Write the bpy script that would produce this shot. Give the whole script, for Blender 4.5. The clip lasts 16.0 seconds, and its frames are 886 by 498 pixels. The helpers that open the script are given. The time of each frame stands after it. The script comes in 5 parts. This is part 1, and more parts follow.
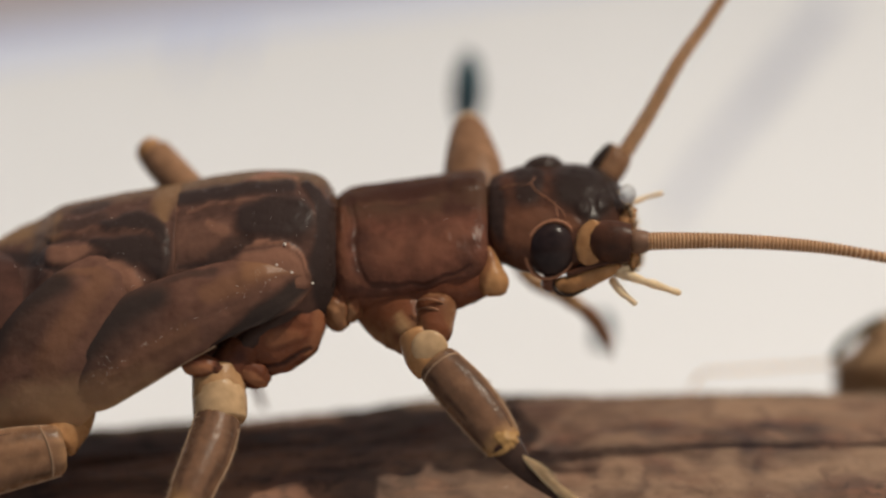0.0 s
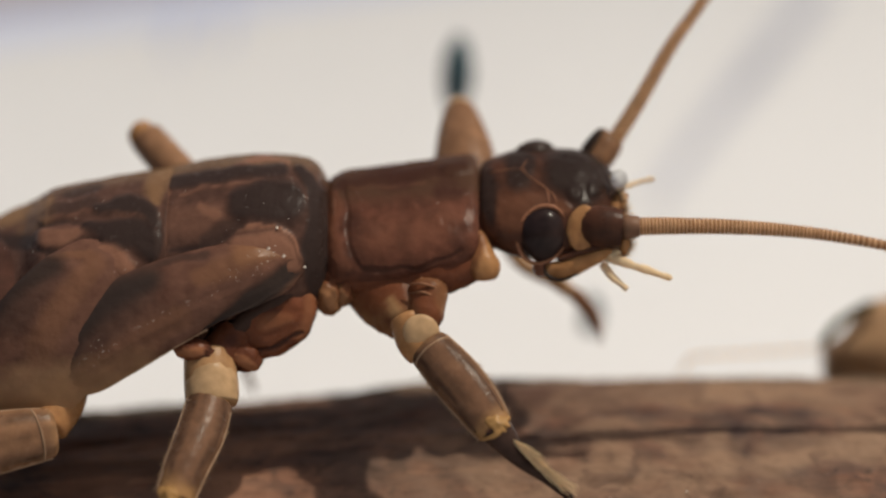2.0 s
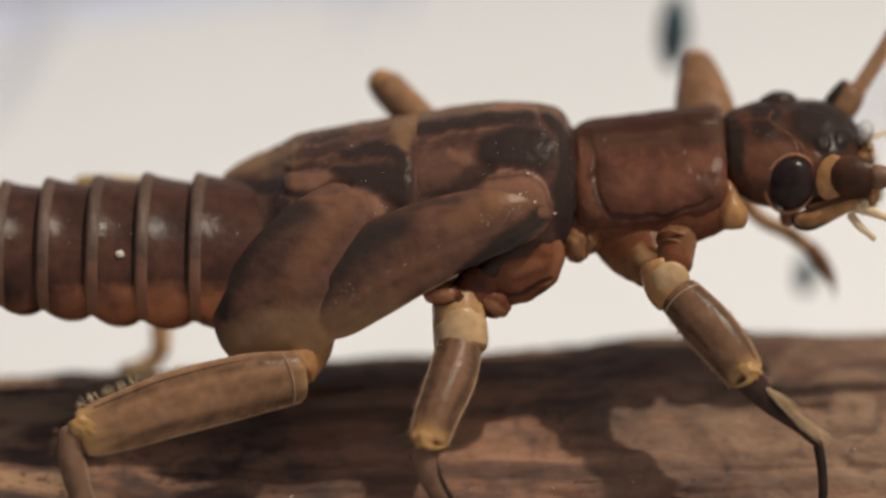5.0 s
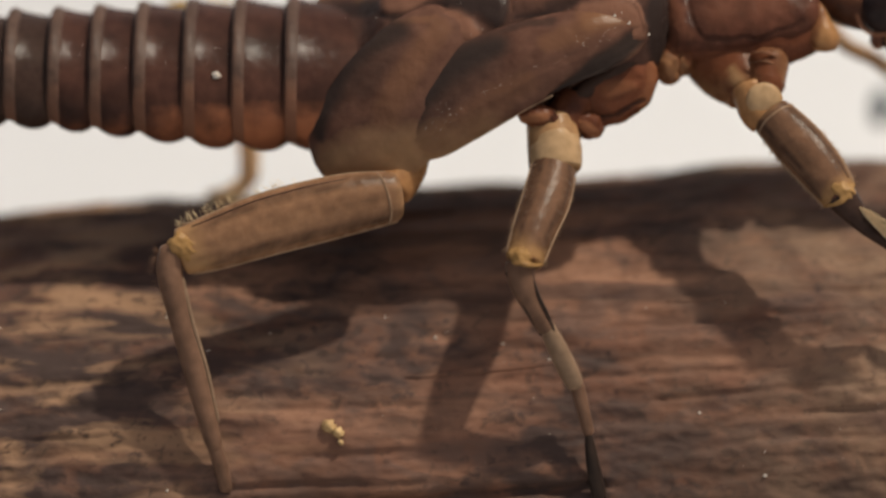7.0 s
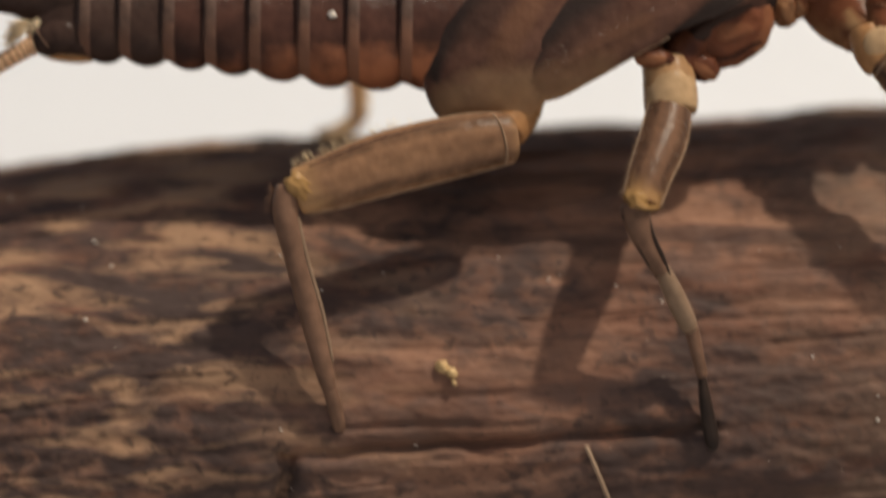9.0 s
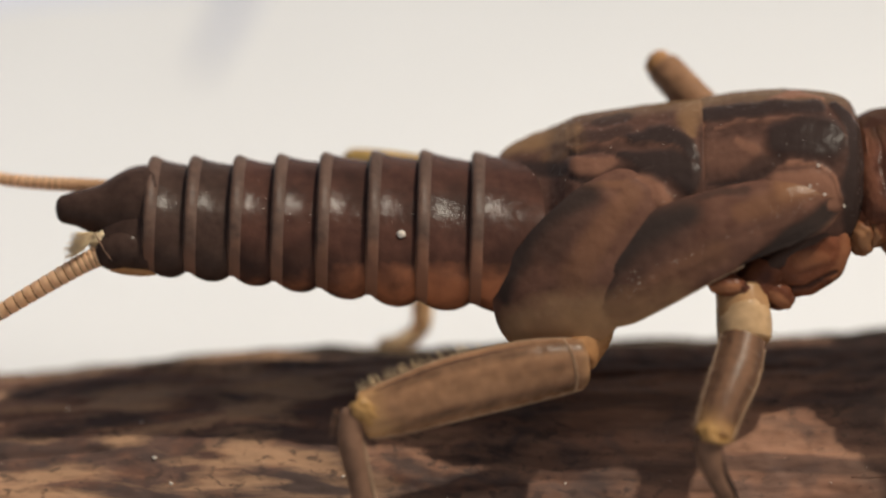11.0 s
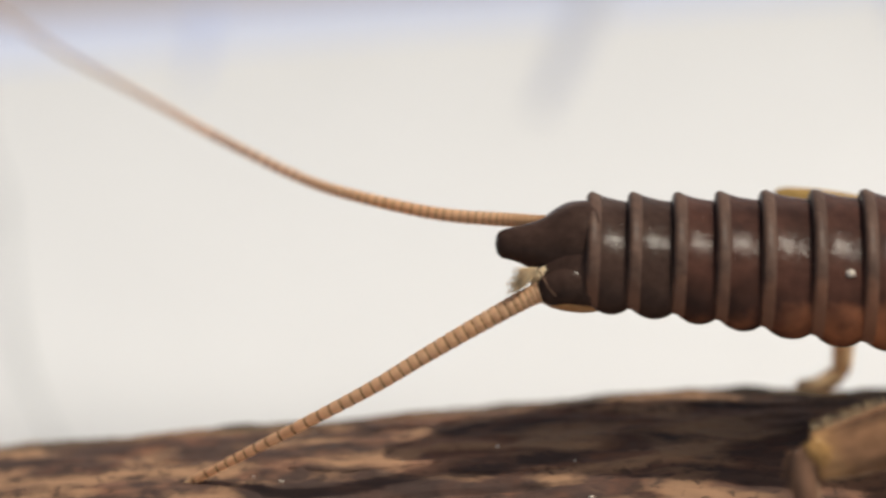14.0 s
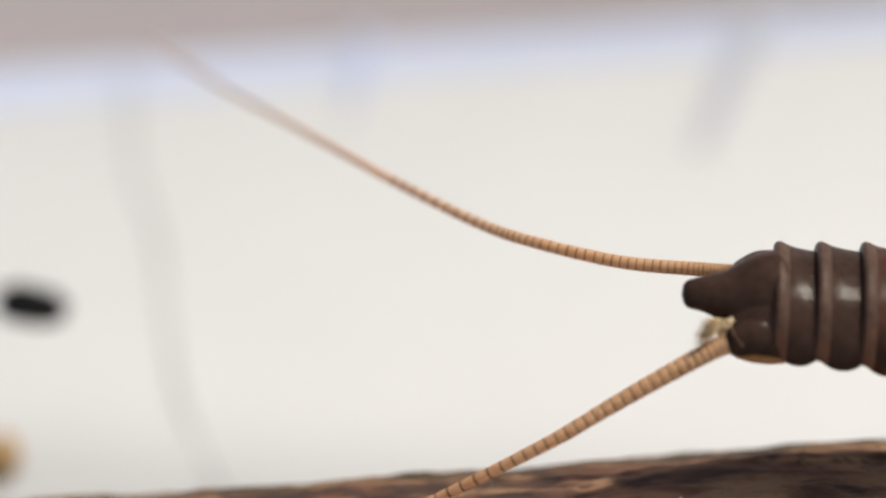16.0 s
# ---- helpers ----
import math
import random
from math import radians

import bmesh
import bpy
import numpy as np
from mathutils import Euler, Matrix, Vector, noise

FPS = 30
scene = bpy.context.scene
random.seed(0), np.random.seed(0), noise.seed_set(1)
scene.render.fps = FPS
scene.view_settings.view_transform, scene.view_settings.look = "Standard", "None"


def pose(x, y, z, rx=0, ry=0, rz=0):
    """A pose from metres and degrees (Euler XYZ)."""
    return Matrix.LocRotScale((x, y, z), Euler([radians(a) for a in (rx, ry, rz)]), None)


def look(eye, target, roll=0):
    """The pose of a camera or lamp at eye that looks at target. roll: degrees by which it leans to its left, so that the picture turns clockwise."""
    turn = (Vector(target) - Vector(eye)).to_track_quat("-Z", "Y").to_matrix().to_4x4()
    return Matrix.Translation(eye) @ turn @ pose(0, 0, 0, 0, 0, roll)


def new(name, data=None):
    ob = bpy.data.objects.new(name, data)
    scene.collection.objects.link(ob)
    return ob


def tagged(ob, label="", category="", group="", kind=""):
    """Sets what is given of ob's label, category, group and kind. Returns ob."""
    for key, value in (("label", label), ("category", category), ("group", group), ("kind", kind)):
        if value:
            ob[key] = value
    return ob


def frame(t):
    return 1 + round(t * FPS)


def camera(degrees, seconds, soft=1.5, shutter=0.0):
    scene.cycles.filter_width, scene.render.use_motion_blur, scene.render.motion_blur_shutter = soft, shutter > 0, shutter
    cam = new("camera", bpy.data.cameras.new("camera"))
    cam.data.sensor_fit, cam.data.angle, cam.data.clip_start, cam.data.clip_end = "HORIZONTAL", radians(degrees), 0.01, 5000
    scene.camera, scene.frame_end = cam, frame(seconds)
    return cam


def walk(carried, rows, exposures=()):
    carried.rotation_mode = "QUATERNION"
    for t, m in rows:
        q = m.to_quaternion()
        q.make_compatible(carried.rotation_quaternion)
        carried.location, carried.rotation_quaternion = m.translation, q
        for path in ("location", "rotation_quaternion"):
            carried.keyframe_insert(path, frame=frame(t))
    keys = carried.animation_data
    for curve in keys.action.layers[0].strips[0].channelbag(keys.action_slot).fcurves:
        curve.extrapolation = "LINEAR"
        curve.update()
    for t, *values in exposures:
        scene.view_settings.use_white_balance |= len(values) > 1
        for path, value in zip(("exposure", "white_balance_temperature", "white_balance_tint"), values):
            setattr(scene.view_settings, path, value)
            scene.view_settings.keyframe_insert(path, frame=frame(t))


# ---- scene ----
# All sizes below are in millimetres; MM turns them into metres. Tray floor at z = 0; LIFT is the height of the chart's zero above it.
MM, LIFT = 0.001, 25.0

# ---- camera ----
cam = camera(14.0, 16.0, soft=2.5, shutter=0.5)
cam.data.dof.use_dof = True
cam.data.dof.focus_distance = 0.0805
cam.data.dof.aperture_fstop = 31.0
PATH = [
    (0.0, 6.136, -80.679, 1.982, 0.501, -0.328, 0.796),
    (0.5, 6.273, -80.932, 1.898, 0.438, -0.513, 0.804),
    (1.0, 6.061, -80.901, 2.013, 0.324, -0.661, 0.728),
    (1.5, 5.853, -80.873, 2.146, 0.255, -0.709, 0.659),
    (2.0, 5.760, -80.840, 2.127, 0.103, -0.679, 0.586),
    (2.5, 5.533, -81.291, 2.599, 0.067, -0.434, 0.568),
    (3.0, 6.098, -81.775, 2.782, -0.427, -0.173, 0.546),
    (3.5, 4.088, -81.468, 2.043, -0.271, 0.223, 0.595),
    (4.0, 2.035, -80.970, 0.456, -0.161, 0.896, 0.332),
    (4.5, 0.978, -80.889, 0.558, -0.074, 0.389, 0.142),
    (5.0, 0.000, -80.825, 0.500, -0.000, -0.356, -0.000),
    (5.2, -0.230, -80.875, 0.250, -0.009, -0.572, 0.061),
    (7.5, -3.358, -81.519, -1.618, -0.415, -2.469, -0.131),
    (8.0, -3.959, -81.072, -1.879, -0.233, -3.184, -0.390),
    (8.5, -4.106, -81.341, -2.421, -0.096, -3.285, -0.424),
    (9.0, -4.608, -81.454, -1.102, 0.097, -3.011, -0.514),
    (9.5, -5.331, -81.024, 1.469, 0.035, -2.581, -0.702),
    (9.7, -5.405, -80.427, 2.238, 0.152, -2.588, -0.795),
    (12.0, -9.088, -79.470, 2.470, -0.096, -1.573, -2.138),
    (12.5, -12.269, -79.072, 2.773, -0.166, -1.807, -2.136),
    (13.0, -13.778, -79.114, 2.261, 0.319, -1.475, -2.136),
    (13.5, -14.108, -79.205, 1.868, 0.704, -1.295, -2.319),
    (14.0, -15.034, -79.013, 1.552, 0.904, -1.095, -2.417),
    (14.5, -16.619, -80.169, 0.450, 0.999, -0.420, -2.466),
    (15.0, -16.693, -78.867, 1.680, 1.931, -1.015, -2.577),
    (15.5, -16.451, -78.308, 2.546, 2.491, -1.154, -2.775),
    (16.0, -17.491, -78.111, 2.341, 2.128, -1.032, -2.730),
]
walk(cam, [(t, pose(x * MM, y * MM, (z + LIFT) * MM, 90 + pitch, roll, yaw)) for t, x, y, z, yaw, pitch, roll in PATH],
     exposures=[(0.0, -0.45, 6900, 6), (5.0, -0.41, 6900, 6), (9.7, -0.29, 6900, 6), (12.0, -0.24, 6820, 4), (16.0, -0.18, 6650, 4)])

# ---- light ----
SUN_FROM = Vector((0.41, -0.29, 0.865)).normalized()
world = bpy.data.worlds.new("sky")
scene.world = world
world.use_nodes = True
wn = world.node_tree.nodes
sky = wn.new("ShaderNodeTexSky")
sky.sky_type, sky.sun_disc = "NISHITA", False
sky.sun_elevation = math.asin(SUN_FROM.z)
sky.sun_rotation = math.atan2(SUN_FROM.x, SUN_FROM.y)
sky.air_density, sky.dust_density = 1.0, 4.0
world.node_tree.links.new(sky.outputs[0], wn["Background"].inputs[0])
wn["Background"].inputs[1].default_value = 0.10
sun = new("sun", bpy.data.lights.new("sun", "SUN"))
sun.data.energy, sun.data.angle, sun.data.color = 3.95, radians(2.0), (1.0, 0.925, 0.835)
sun.matrix_world = look(SUN_FROM * 0.5, (0, 0, 0))


# ---- materials ----
def material(name, low, high, grain=6.0, rough=0.45, bump=0.15, bump_grain=30.0, stretch=(1, 1, 1), spots=None, fade=None, gloss=0.09,
             thin=0.0, contrast=(0.35, 0.65), marks=(), wear=1.0, clear=0.0):
    """Two tones mixed by noise at two scales; spots: (colour, grain, from, to); fade: (colour, axis, from, to) in mm of the object's own space;
    thin: the share of light let through, clear: how much more where it fades."""
    m = bpy.data.materials.new(name)
    m.use_nodes = True
    nt = m.node_tree
    node, link = nt.nodes.new, nt.links.new
    b = nt.nodes["Principled BSDF"]
    co = node("ShaderNodeTexCoord")
    mp = node("ShaderNodeMapping")
    mp.inputs["Scale"].default_value = [1000 * k for k in stretch]
    link(co.outputs["Object"], mp.inputs[0])

    def noisy(scale, detail=4.0):
        n = node("ShaderNodeTexNoise")
        n.inputs["Scale"].default_value, n.inputs["Detail"].default_value = scale, detail
        link(mp.outputs[0], n.inputs["Vector"])
        return n.outputs[0]

    def ramp(src, a, z):
        r = node("ShaderNodeMapRange")
        r.inputs[1].default_value, r.inputs[2].default_value = a, z
        link(src, r.inputs[0])
        return r.outputs[0]

    def mix(fac, a, z):
        x = node("ShaderNodeMix")
        x.data_type = "RGBA"
        link(fac, x.inputs[0])
        for sock, val in ((x.inputs[6], a), (x.inputs[7], z)):
            if isinstance(val, tuple):
                sock.default_value = (*val, 1)
            else:
                link(val, sock)
        return x.outputs[2]

    colour = mix(ramp(noisy(grain / 6), *contrast), low, high)
    fine = mix(ramp(noisy(grain, 6), 0.3, 0.7), tuple((1 - 0.28 * wear) * k for k in low), tuple(min(1, (1 + 0.15 * wear) * k) for k in high))
    blend = node("ShaderNodeMix")
    blend.data_type = "RGBA"
    blend.inputs[0].default_value = 0.45
    link(colour, blend.inputs[6])
    link(fine, blend.inputs[7])
    colour = blend.outputs[2]
    if fade:
        tint, axis, a, z = fade
        sep = node("ShaderNodeSeparateXYZ")
        link(co.outputs["Object"], sep.inputs[0])
        wob = node("ShaderNodeMath")
        wob.operation = "MULTIPLY_ADD"
        wob.inputs[1].default_value = 0.0006
        link(noisy(1.3), wob.inputs[0])
        link(sep.outputs[axis], wob.inputs[2])
        faded = ramp(wob.outputs[0], (a + 0.3) * MM, (z + 0.3) * MM)
        colour = mix(faded, colour, tint)
    if spots:
        tint, sg, a, z = spots
        colour = mix(ramp(noisy(sg, 3), a, z), colour, tint)
    for name_of, tint in marks:
        at = node("ShaderNodeAttribute")
        at.attribute_name = name_of
        colour = mix(at.outputs["Fac"], colour, tint)
    link(colour, b.inputs["Base Color"])
    rr = node("ShaderNodeMapRange")
    rr.inputs[3].default_value, rr.inputs[4].default_value = max(0.05, rough - 0.12), min(1, rough + 0.15)
    link(noisy(grain * 1.7), rr.inputs[0])
    link(rr.outputs[0], b.inputs["Roughness"])
    b.inputs["Specular IOR Level"].default_value = gloss
    if thin:
        through_light = node("ShaderNodeBsdfTranslucent")
        link(colour, through_light.inputs[0])
        both = node("ShaderNodeMixShader")
        both.inputs[0].default_value = thin
        if clear:
            more = node("ShaderNodeMath")
            more.operation = "MULTIPLY_ADD"
            more.inputs[1].default_value, more.inputs[2].default_value = clear, thin
            link(faded, more.inputs[0])
            link(more.outputs[0], both.inputs[0])
        link(b.outputs[0], both.inputs[1])
        link(through_light.outputs[0], both.inputs[2])
        link(both.outputs[0], nt.nodes["Material Output"].inputs[0])
    if bump:
        swell = node("ShaderNodeBump")
        swell.inputs["Strength"].default_value, swell.inputs["Distance"].default_value = min(1.0, 2 * bump), 0.030 * MM
        link(noisy(bump_grain * 0.16, 3), swell.inputs["Height"])
        bp = node("ShaderNodeBump")
        bp.inputs["Strength"].default_value, bp.inputs["Distance"].default_value = bump, 0.014 * MM
        link(noisy(bump_grain, 3), bp.inputs["Height"])
        link(swell.outputs[0], bp.inputs["Normal"])
        link(bp.outputs[0], b.inputs["Normal"])
    return m


def wood_material():
    """Soaked wood: long grain, dark rot stains, fine pits and pale worn fibres."""
    m = material("waterlogged_wood", (0.1068, 0.0508, 0.0343), (0.1953, 0.0941, 0.0612), 2.8, 0.6, 0.0, stretch=(0.22, 1, 1), contrast=(0.34, 0.66))
    nt = m.node_tree
    node, link = nt.nodes.new, nt.links.new
    b = nt.nodes["Principled BSDF"]
    co = node("ShaderNodeTexCoord")

    def noisy(scale, stretch, detail=5.0, warp=0.0):
        mp = node("ShaderNodeMapping")
        mp.inputs["Scale"].default_value = [1000 * k for k in stretch]
        link(co.outputs["Object"], mp.inputs[0])
        n = node("ShaderNodeTexNoise")
        n.inputs["Scale"].default_value, n.inputs["Detail"].default_value, n.inputs["Distortion"].default_value = scale, detail, warp
        link(mp.outputs[0], n.inputs["Vector"])
        return n.outputs[0]

    def spread(fac, lo, hi, top=1.0):
        r = node("ShaderNodeMapRange")
        r.inputs[1].default_value, r.inputs[2].default_value, r.inputs[4].default_value = lo, hi, top
        link(fac, r.inputs[0])
        return r.outputs[0]

    def both(a, b):
        x = node("ShaderNodeMath")
        x.operation = "MULTIPLY"
        link(a, x.inputs[0])
        link(b, x.inputs[1])
        return x.outputs[0]

    def layer(fac, tint):
        x = node("ShaderNodeMix")
        x.data_type = "RGBA"
        link(fac, x.inputs[0])
        link(b.inputs["Base Color"].links[0].from_socket, x.inputs[6])
        x.inputs[7].default_value = (*tint, 1)
        link(x.outputs[2], b.inputs["Base Color"])

    place = node("ShaderNodeSeparateXYZ")
    link(co.outputs["Object"], place.inputs[0])
    old_end = spread(place.outputs[0], -4.0 * MM, -10.0 * MM)
    new_end = spread(place.outputs[0], 2.0 * MM, 8.5 * MM)
    crest = spread(place.outputs[1], 5.0 * MM, 5.4 * MM)
    rot = noisy(0.24, (0.5, 1, 1), 4, 0.9)
    layer(spread(noisy(0.42, (0.30, 1, 1), 5, 0.6), 0.46, 0.62, 0.85), (0.2890, 0.1500, 0.0955))
    layer(spread(noisy(1.1, (0.6, 1, 1), 8, 0.8), 0.49, 0.62, 0.6), (0.1107, 0.0699, 0.0575))
    layer(spread(noisy(1.6, (0.16, 1, 1), 6, 0.5), 0.50, 0.64, 0.65), (0.0911, 0.0508, 0.0367))
    layer(both(spread(rot, 0.47, 0.58), spread(noisy(1.9, (0.6, 1, 1), 8, 0.6), 0.34, 0.56, 0.92)), (0.0599, 0.0394, 0.0343))
    layer(spread(noisy(0.85, (0.07, 1, 1), 4, 0.3), 0.57, 0.64, 0.7), (0.0651, 0.0394, 0.0330))
    layer(both(old_end, spread(noisy(0.8, (0.40, 1, 1), 8, 0.8), 0.45, 0.57, 0.9)), (0.0571, 0.0377, 0.0330))
    layer(both(old_end, spread(noisy(1.3, (0.25, 1, 1), 6, 0.5), 0.48, 0.62, 0.8)), (0.3515, 0.2034, 0.1200))
    layer(both(spread(rot, 0.34, 0.50), spread(noisy(4.0, (0.7, 1, 1), 4, 0.5), 0.55, 0.65, 0.75)), (0.0521, 0.0343, 0.0282))
    layer(both(new_end, spread(noisy(0.5, (0.7, 1, 1), 8, 0.8), 0.34, 0.58, 0.92)), (0.2520, 0.1558, 0.1011))
    layer(both(new_end, spread(noisy(1.4, (0.8, 1, 1), 7, 0.8), 0.52, 0.64, 0.65)), (0.0924, 0.0541, 0.0395))
    layer(spread(noisy(7.0, (0.8, 1, 1), 3), 0.62, 0.70, 0.35), (0.0469, 0.0305, 0.0258))
    layer(spread(noisy(9.0, (1, 1, 1), 2), 0.765, 0.80, 0.5), (0.5989, 0.5084, 0.4163))
    layer(both(crest, spread(noisy(1.5, (0.3, 1, 1), 3), 0.30, 0.50, 0.5)), (0.0781, 0.0737, 0.0490))
    bp = node("ShaderNodeBump")
    bp.inputs["Strength"].default_value, bp.inputs["Distance"].default_value = 0.35, 0.12 * MM
    link(noisy(3.0, (0.45, 1, 1), 6, 0.4), bp.inputs["Height"])
    link(bp.outputs[0], b.inputs["Normal"])
    return m


CHITIN = material("dark_chitin", (0.0335, 0.0197, 0.0157), (0.0540, 0.0313, 0.0242), 5, 0.15, 0.28, 30.0, gloss=0.055)
SOOT = material("black_chitin", (0.0251, 0.0172, 0.0147), (0.0502, 0.0313, 0.0251), 5, 0.24, 0.25)
SHIELD = material("thorax_chitin", (0.0557, 0.0292, 0.0227), (0.1002, 0.0512, 0.0376), 4, 0.22, 0.35, fade=((0.1336, 0.0799, 0.0444), 1, 1.5, 2.3), gloss=0.042,
                  marks=(("tan", (0.2059, 0.0983, 0.0638)), ("gold", (0.2059, 0.1147, 0.0580)), ("dark", (0.0334, 0.0220, 0.0193))))
BROWN = material("red_brown_chitin", (0.0753, 0.0313, 0.0206), (0.1674, 0.0720, 0.0442), 5, 0.24, 0.3)
UMBER = material("tan_chitin", (0.1674, 0.0751, 0.0412), (0.3181, 0.1488, 0.0810), 5, 0.34, 0.3, thin=0.1)
ABDOMEN = material("abdomen_chitin", (0.0402, 0.0196, 0.0155), (0.0737, 0.0329, 0.0236), 4, 0.15, 0.28, 30.0, fade=((0.41, 0.150, 0.072), 1, -1.68, -2.12), spots=((0.0335, 0.0172, 0.0132), 0.9, 0.5, 0.75), gloss=0.055)
EDGE = material("segment_edge", (0.060, 0.036, 0.028), (0.108, 0.064, 0.048), 5, 0.4, 0.2, fade=((0.215, 0.095, 0.056), 1, -1.2, -2.0))
PRONOTUM = material("pronotum_chitin", (0.0709, 0.0287, 0.0185), (0.1249, 0.0483, 0.0309), 4, 0.20, 0.4, gloss=0.055, spots=((0.0482, 0.0208, 0.0148), 1.2, 0.48, 0.68), fade=((0.0681, 0.0340, 0.0211), 1, 0.9, 1.5),
                    marks=(("tan", (0.1588, 0.0641, 0.0384)), ("dark", (0.0426, 0.0183, 0.0123))))
HEAD = material("head_chitin", (0.0375, 0.0180, 0.0125), (0.0825, 0.0325, 0.0188), 3.4, 0.30, 0.25, contrast=(0.42, 0.62), marks=(("tan", (0.1238, 0.0512, 0.0281)), ("dark", (0.0244, 0.0153, 0.0125))))
# Fade: the thin edge's own paleness, raised further to paint light shining through.
PAD = material("wing_pad_chitin", (0.1115, 0.0528, 0.0369), (0.1803, 0.0874, 0.0597), 3, 0.20, 0.35, thin=0.20, clear=0.50, gloss=0.08, fade=((0.7220, 0.4224, 0.2178), 1, -2.34, -3.25),
               marks=(("tan", (0.2213, 0.1055, 0.0567)), ("dark", (0.0459, 0.0317, 0.0269))))
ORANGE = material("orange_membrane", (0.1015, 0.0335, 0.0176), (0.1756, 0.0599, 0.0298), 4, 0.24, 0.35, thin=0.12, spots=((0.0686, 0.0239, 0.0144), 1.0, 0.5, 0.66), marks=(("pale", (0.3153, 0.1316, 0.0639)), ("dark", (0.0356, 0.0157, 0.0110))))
TAN = material("tan_membrane", (0.3013, 0.1409, 0.0583), (0.4370, 0.2226, 0.0980), 4, 0.24, 0.25, thin=0.15, marks=(("red", (0.1884, 0.0732, 0.0345)), ("pale", (0.5424, 0.3029, 0.1458))))
JOINT = material("tan_joint", (0.2511, 0.1331, 0.0618), (0.4185, 0.2348, 0.1149), 3, 0.24, 0.3, thin=0.12)
KNEE = material("golden_knee", (0.2678, 0.1440, 0.0530), (0.4185, 0.2348, 0.0913), 5, 0.24, 0.3, thin=0.1)
ROOT = material("leg_root", (0.1425, 0.0591, 0.0283), (0.2539, 0.1217, 0.0588), 4, 0.24, 0.35, thin=0.1, spots=((0.1115, 0.0371, 0.0185), 0.9, 0.52, 0.70), marks=(("red", (0.1425, 0.0487, 0.0229)), ("pale", (0.3345, 0.1912, 0.0926))))
# Base colour raised to stand in for light shining through the far limbs.
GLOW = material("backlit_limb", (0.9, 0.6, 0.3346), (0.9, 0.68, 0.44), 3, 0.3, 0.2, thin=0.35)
HAIR = material("rootlet_bark", (0.2325, 0.1473, 0.0961), (0.372, 0.2558, 0.1705), 3, 0.5, 0.2)
PALE = material("pale_joint", (0.3796, 0.2341, 0.1212), (0.5202, 0.3354, 0.1855), 4, 0.24, 0.2, thin=0.1)
CREAM = material("cream_membrane", (0.775, 0.5735, 0.341), (0.9, 0.705, 0.465), 4, 0.24, 0.2, thin=0.35)
LEG = material("leg_chitin", (0.1172, 0.0611, 0.0369), (0.1975, 0.1033, 0.0604), 3, 0.24, 0.35, thin=0.1, marks=(("gold", (0.3683, 0.2004, 0.0825)), ("dark", (0.0435, 0.0250, 0.0177))))
THIGH = material("thigh_brown", (0.1875, 0.0971, 0.0544), (0.2879, 0.1519, 0.0840), 3, 0.24, 0.35, thin=0.1, marks=(("gold", (0.4352, 0.2426, 0.1104)), ("dark", (0.0603, 0.0329, 0.0206))))
SHIN = material("shin_chitin", (0.1038, 0.0564, 0.0369), (0.1975, 0.1081, 0.0692), 3, 0.40, 0.3)
CLEAR = material("shin_pale", (0.2260, 0.1440, 0.0913), (0.3431, 0.2269, 0.1502), 3, 0.40, 0.3, thin=0.2)
RIDGE = material("ridge_pale", (0.2763, 0.1691, 0.1031), (0.4185, 0.2739, 0.1738), 3, 0.30, 0.1, thin=0.2)
CLAW = material("claw_chitin", (0.0186, 0.0124, 0.0109), (0.0434, 0.0279, 0.0202), 3, 0.32, 0.1)
EYE = material("eye_black", (0.0155, 0.0093, 0.0093), (0.0279, 0.017, 0.0155), 6, 0.13, 0.0, gloss=0.11)
RIM = material("eye_ring_tan", (0.2325, 0.0992, 0.0558), (0.3332, 0.1519, 0.0868), 6, 0.4, 0.1)
GOLD = material("golden_rim", (0.31, 0.1938, 0.062), (0.465, 0.2945, 0.1085), 4, 0.24, 0.15, thin=0.2)
FEELER = material("feeler_amber", (0.33, 0.160, 0.072), (0.45, 0.230, 0.110), 4, 0.24, 0.1, thin=0.35)
FEELER_RING = material("feeler_ring_pale", (0.74, 0.47, 0.27), (0.84, 0.56, 0.34), 4, 0.24, 0.1, thin=0.45)
TAIL = material("tail_feeler_pale", (0.9, 0.5375, 0.3), (0.9, 0.6, 0.375), 4, 0.24, 0.1, thin=0.5, marks=(("amber", (0.403, 0.186, 0.0744)), ("grey", (0.775, 0.6975, 0.6665))))
TAIL_RING = material("tail_feeler_ring", (0.2015, 0.0806, 0.0341), (0.31, 0.1318, 0.0558), 4, 0.24, 0.1, thin=0.1)
WOOD = wood_material()
WALL = material("white_paper", (0.6481, 0.6452, 0.6595), (0.6624, 0.6595, 0.6739), 0.3, 0.6, 0.0, wear=0.06)
MAUVE = material("mauve_card", (0.3613, 0.3240, 0.3441), (0.3756, 0.3384, 0.3584), 0.3, 0.7, 0.0, wear=0.1)
BLUE_BAND = material("pale_blue_band", (0.5233, 0.5664, 0.7241), (0.5377, 0.5807, 0.7384), 0.3, 0.7, 0.0, wear=0.05)
# Greys for the streaks that imitate the feelers' reflections behind the insect.
GREY = material("grey_reflection", (0.4255, 0.4394, 0.5180), (0.4903, 0.5041, 0.5735), 2, 0.7, 0.0)
FAINT = material("faint_grey_reflection", (0.40, 0.415, 0.43), (0.45, 0.465, 0.48), 2, 0.7, 0.0)
BLUE = material("blue_grey_fleck", (0.0186, 0.0465, 0.0589), (0.0543, 0.093, 0.1085), 2, 0.7, 0.0)
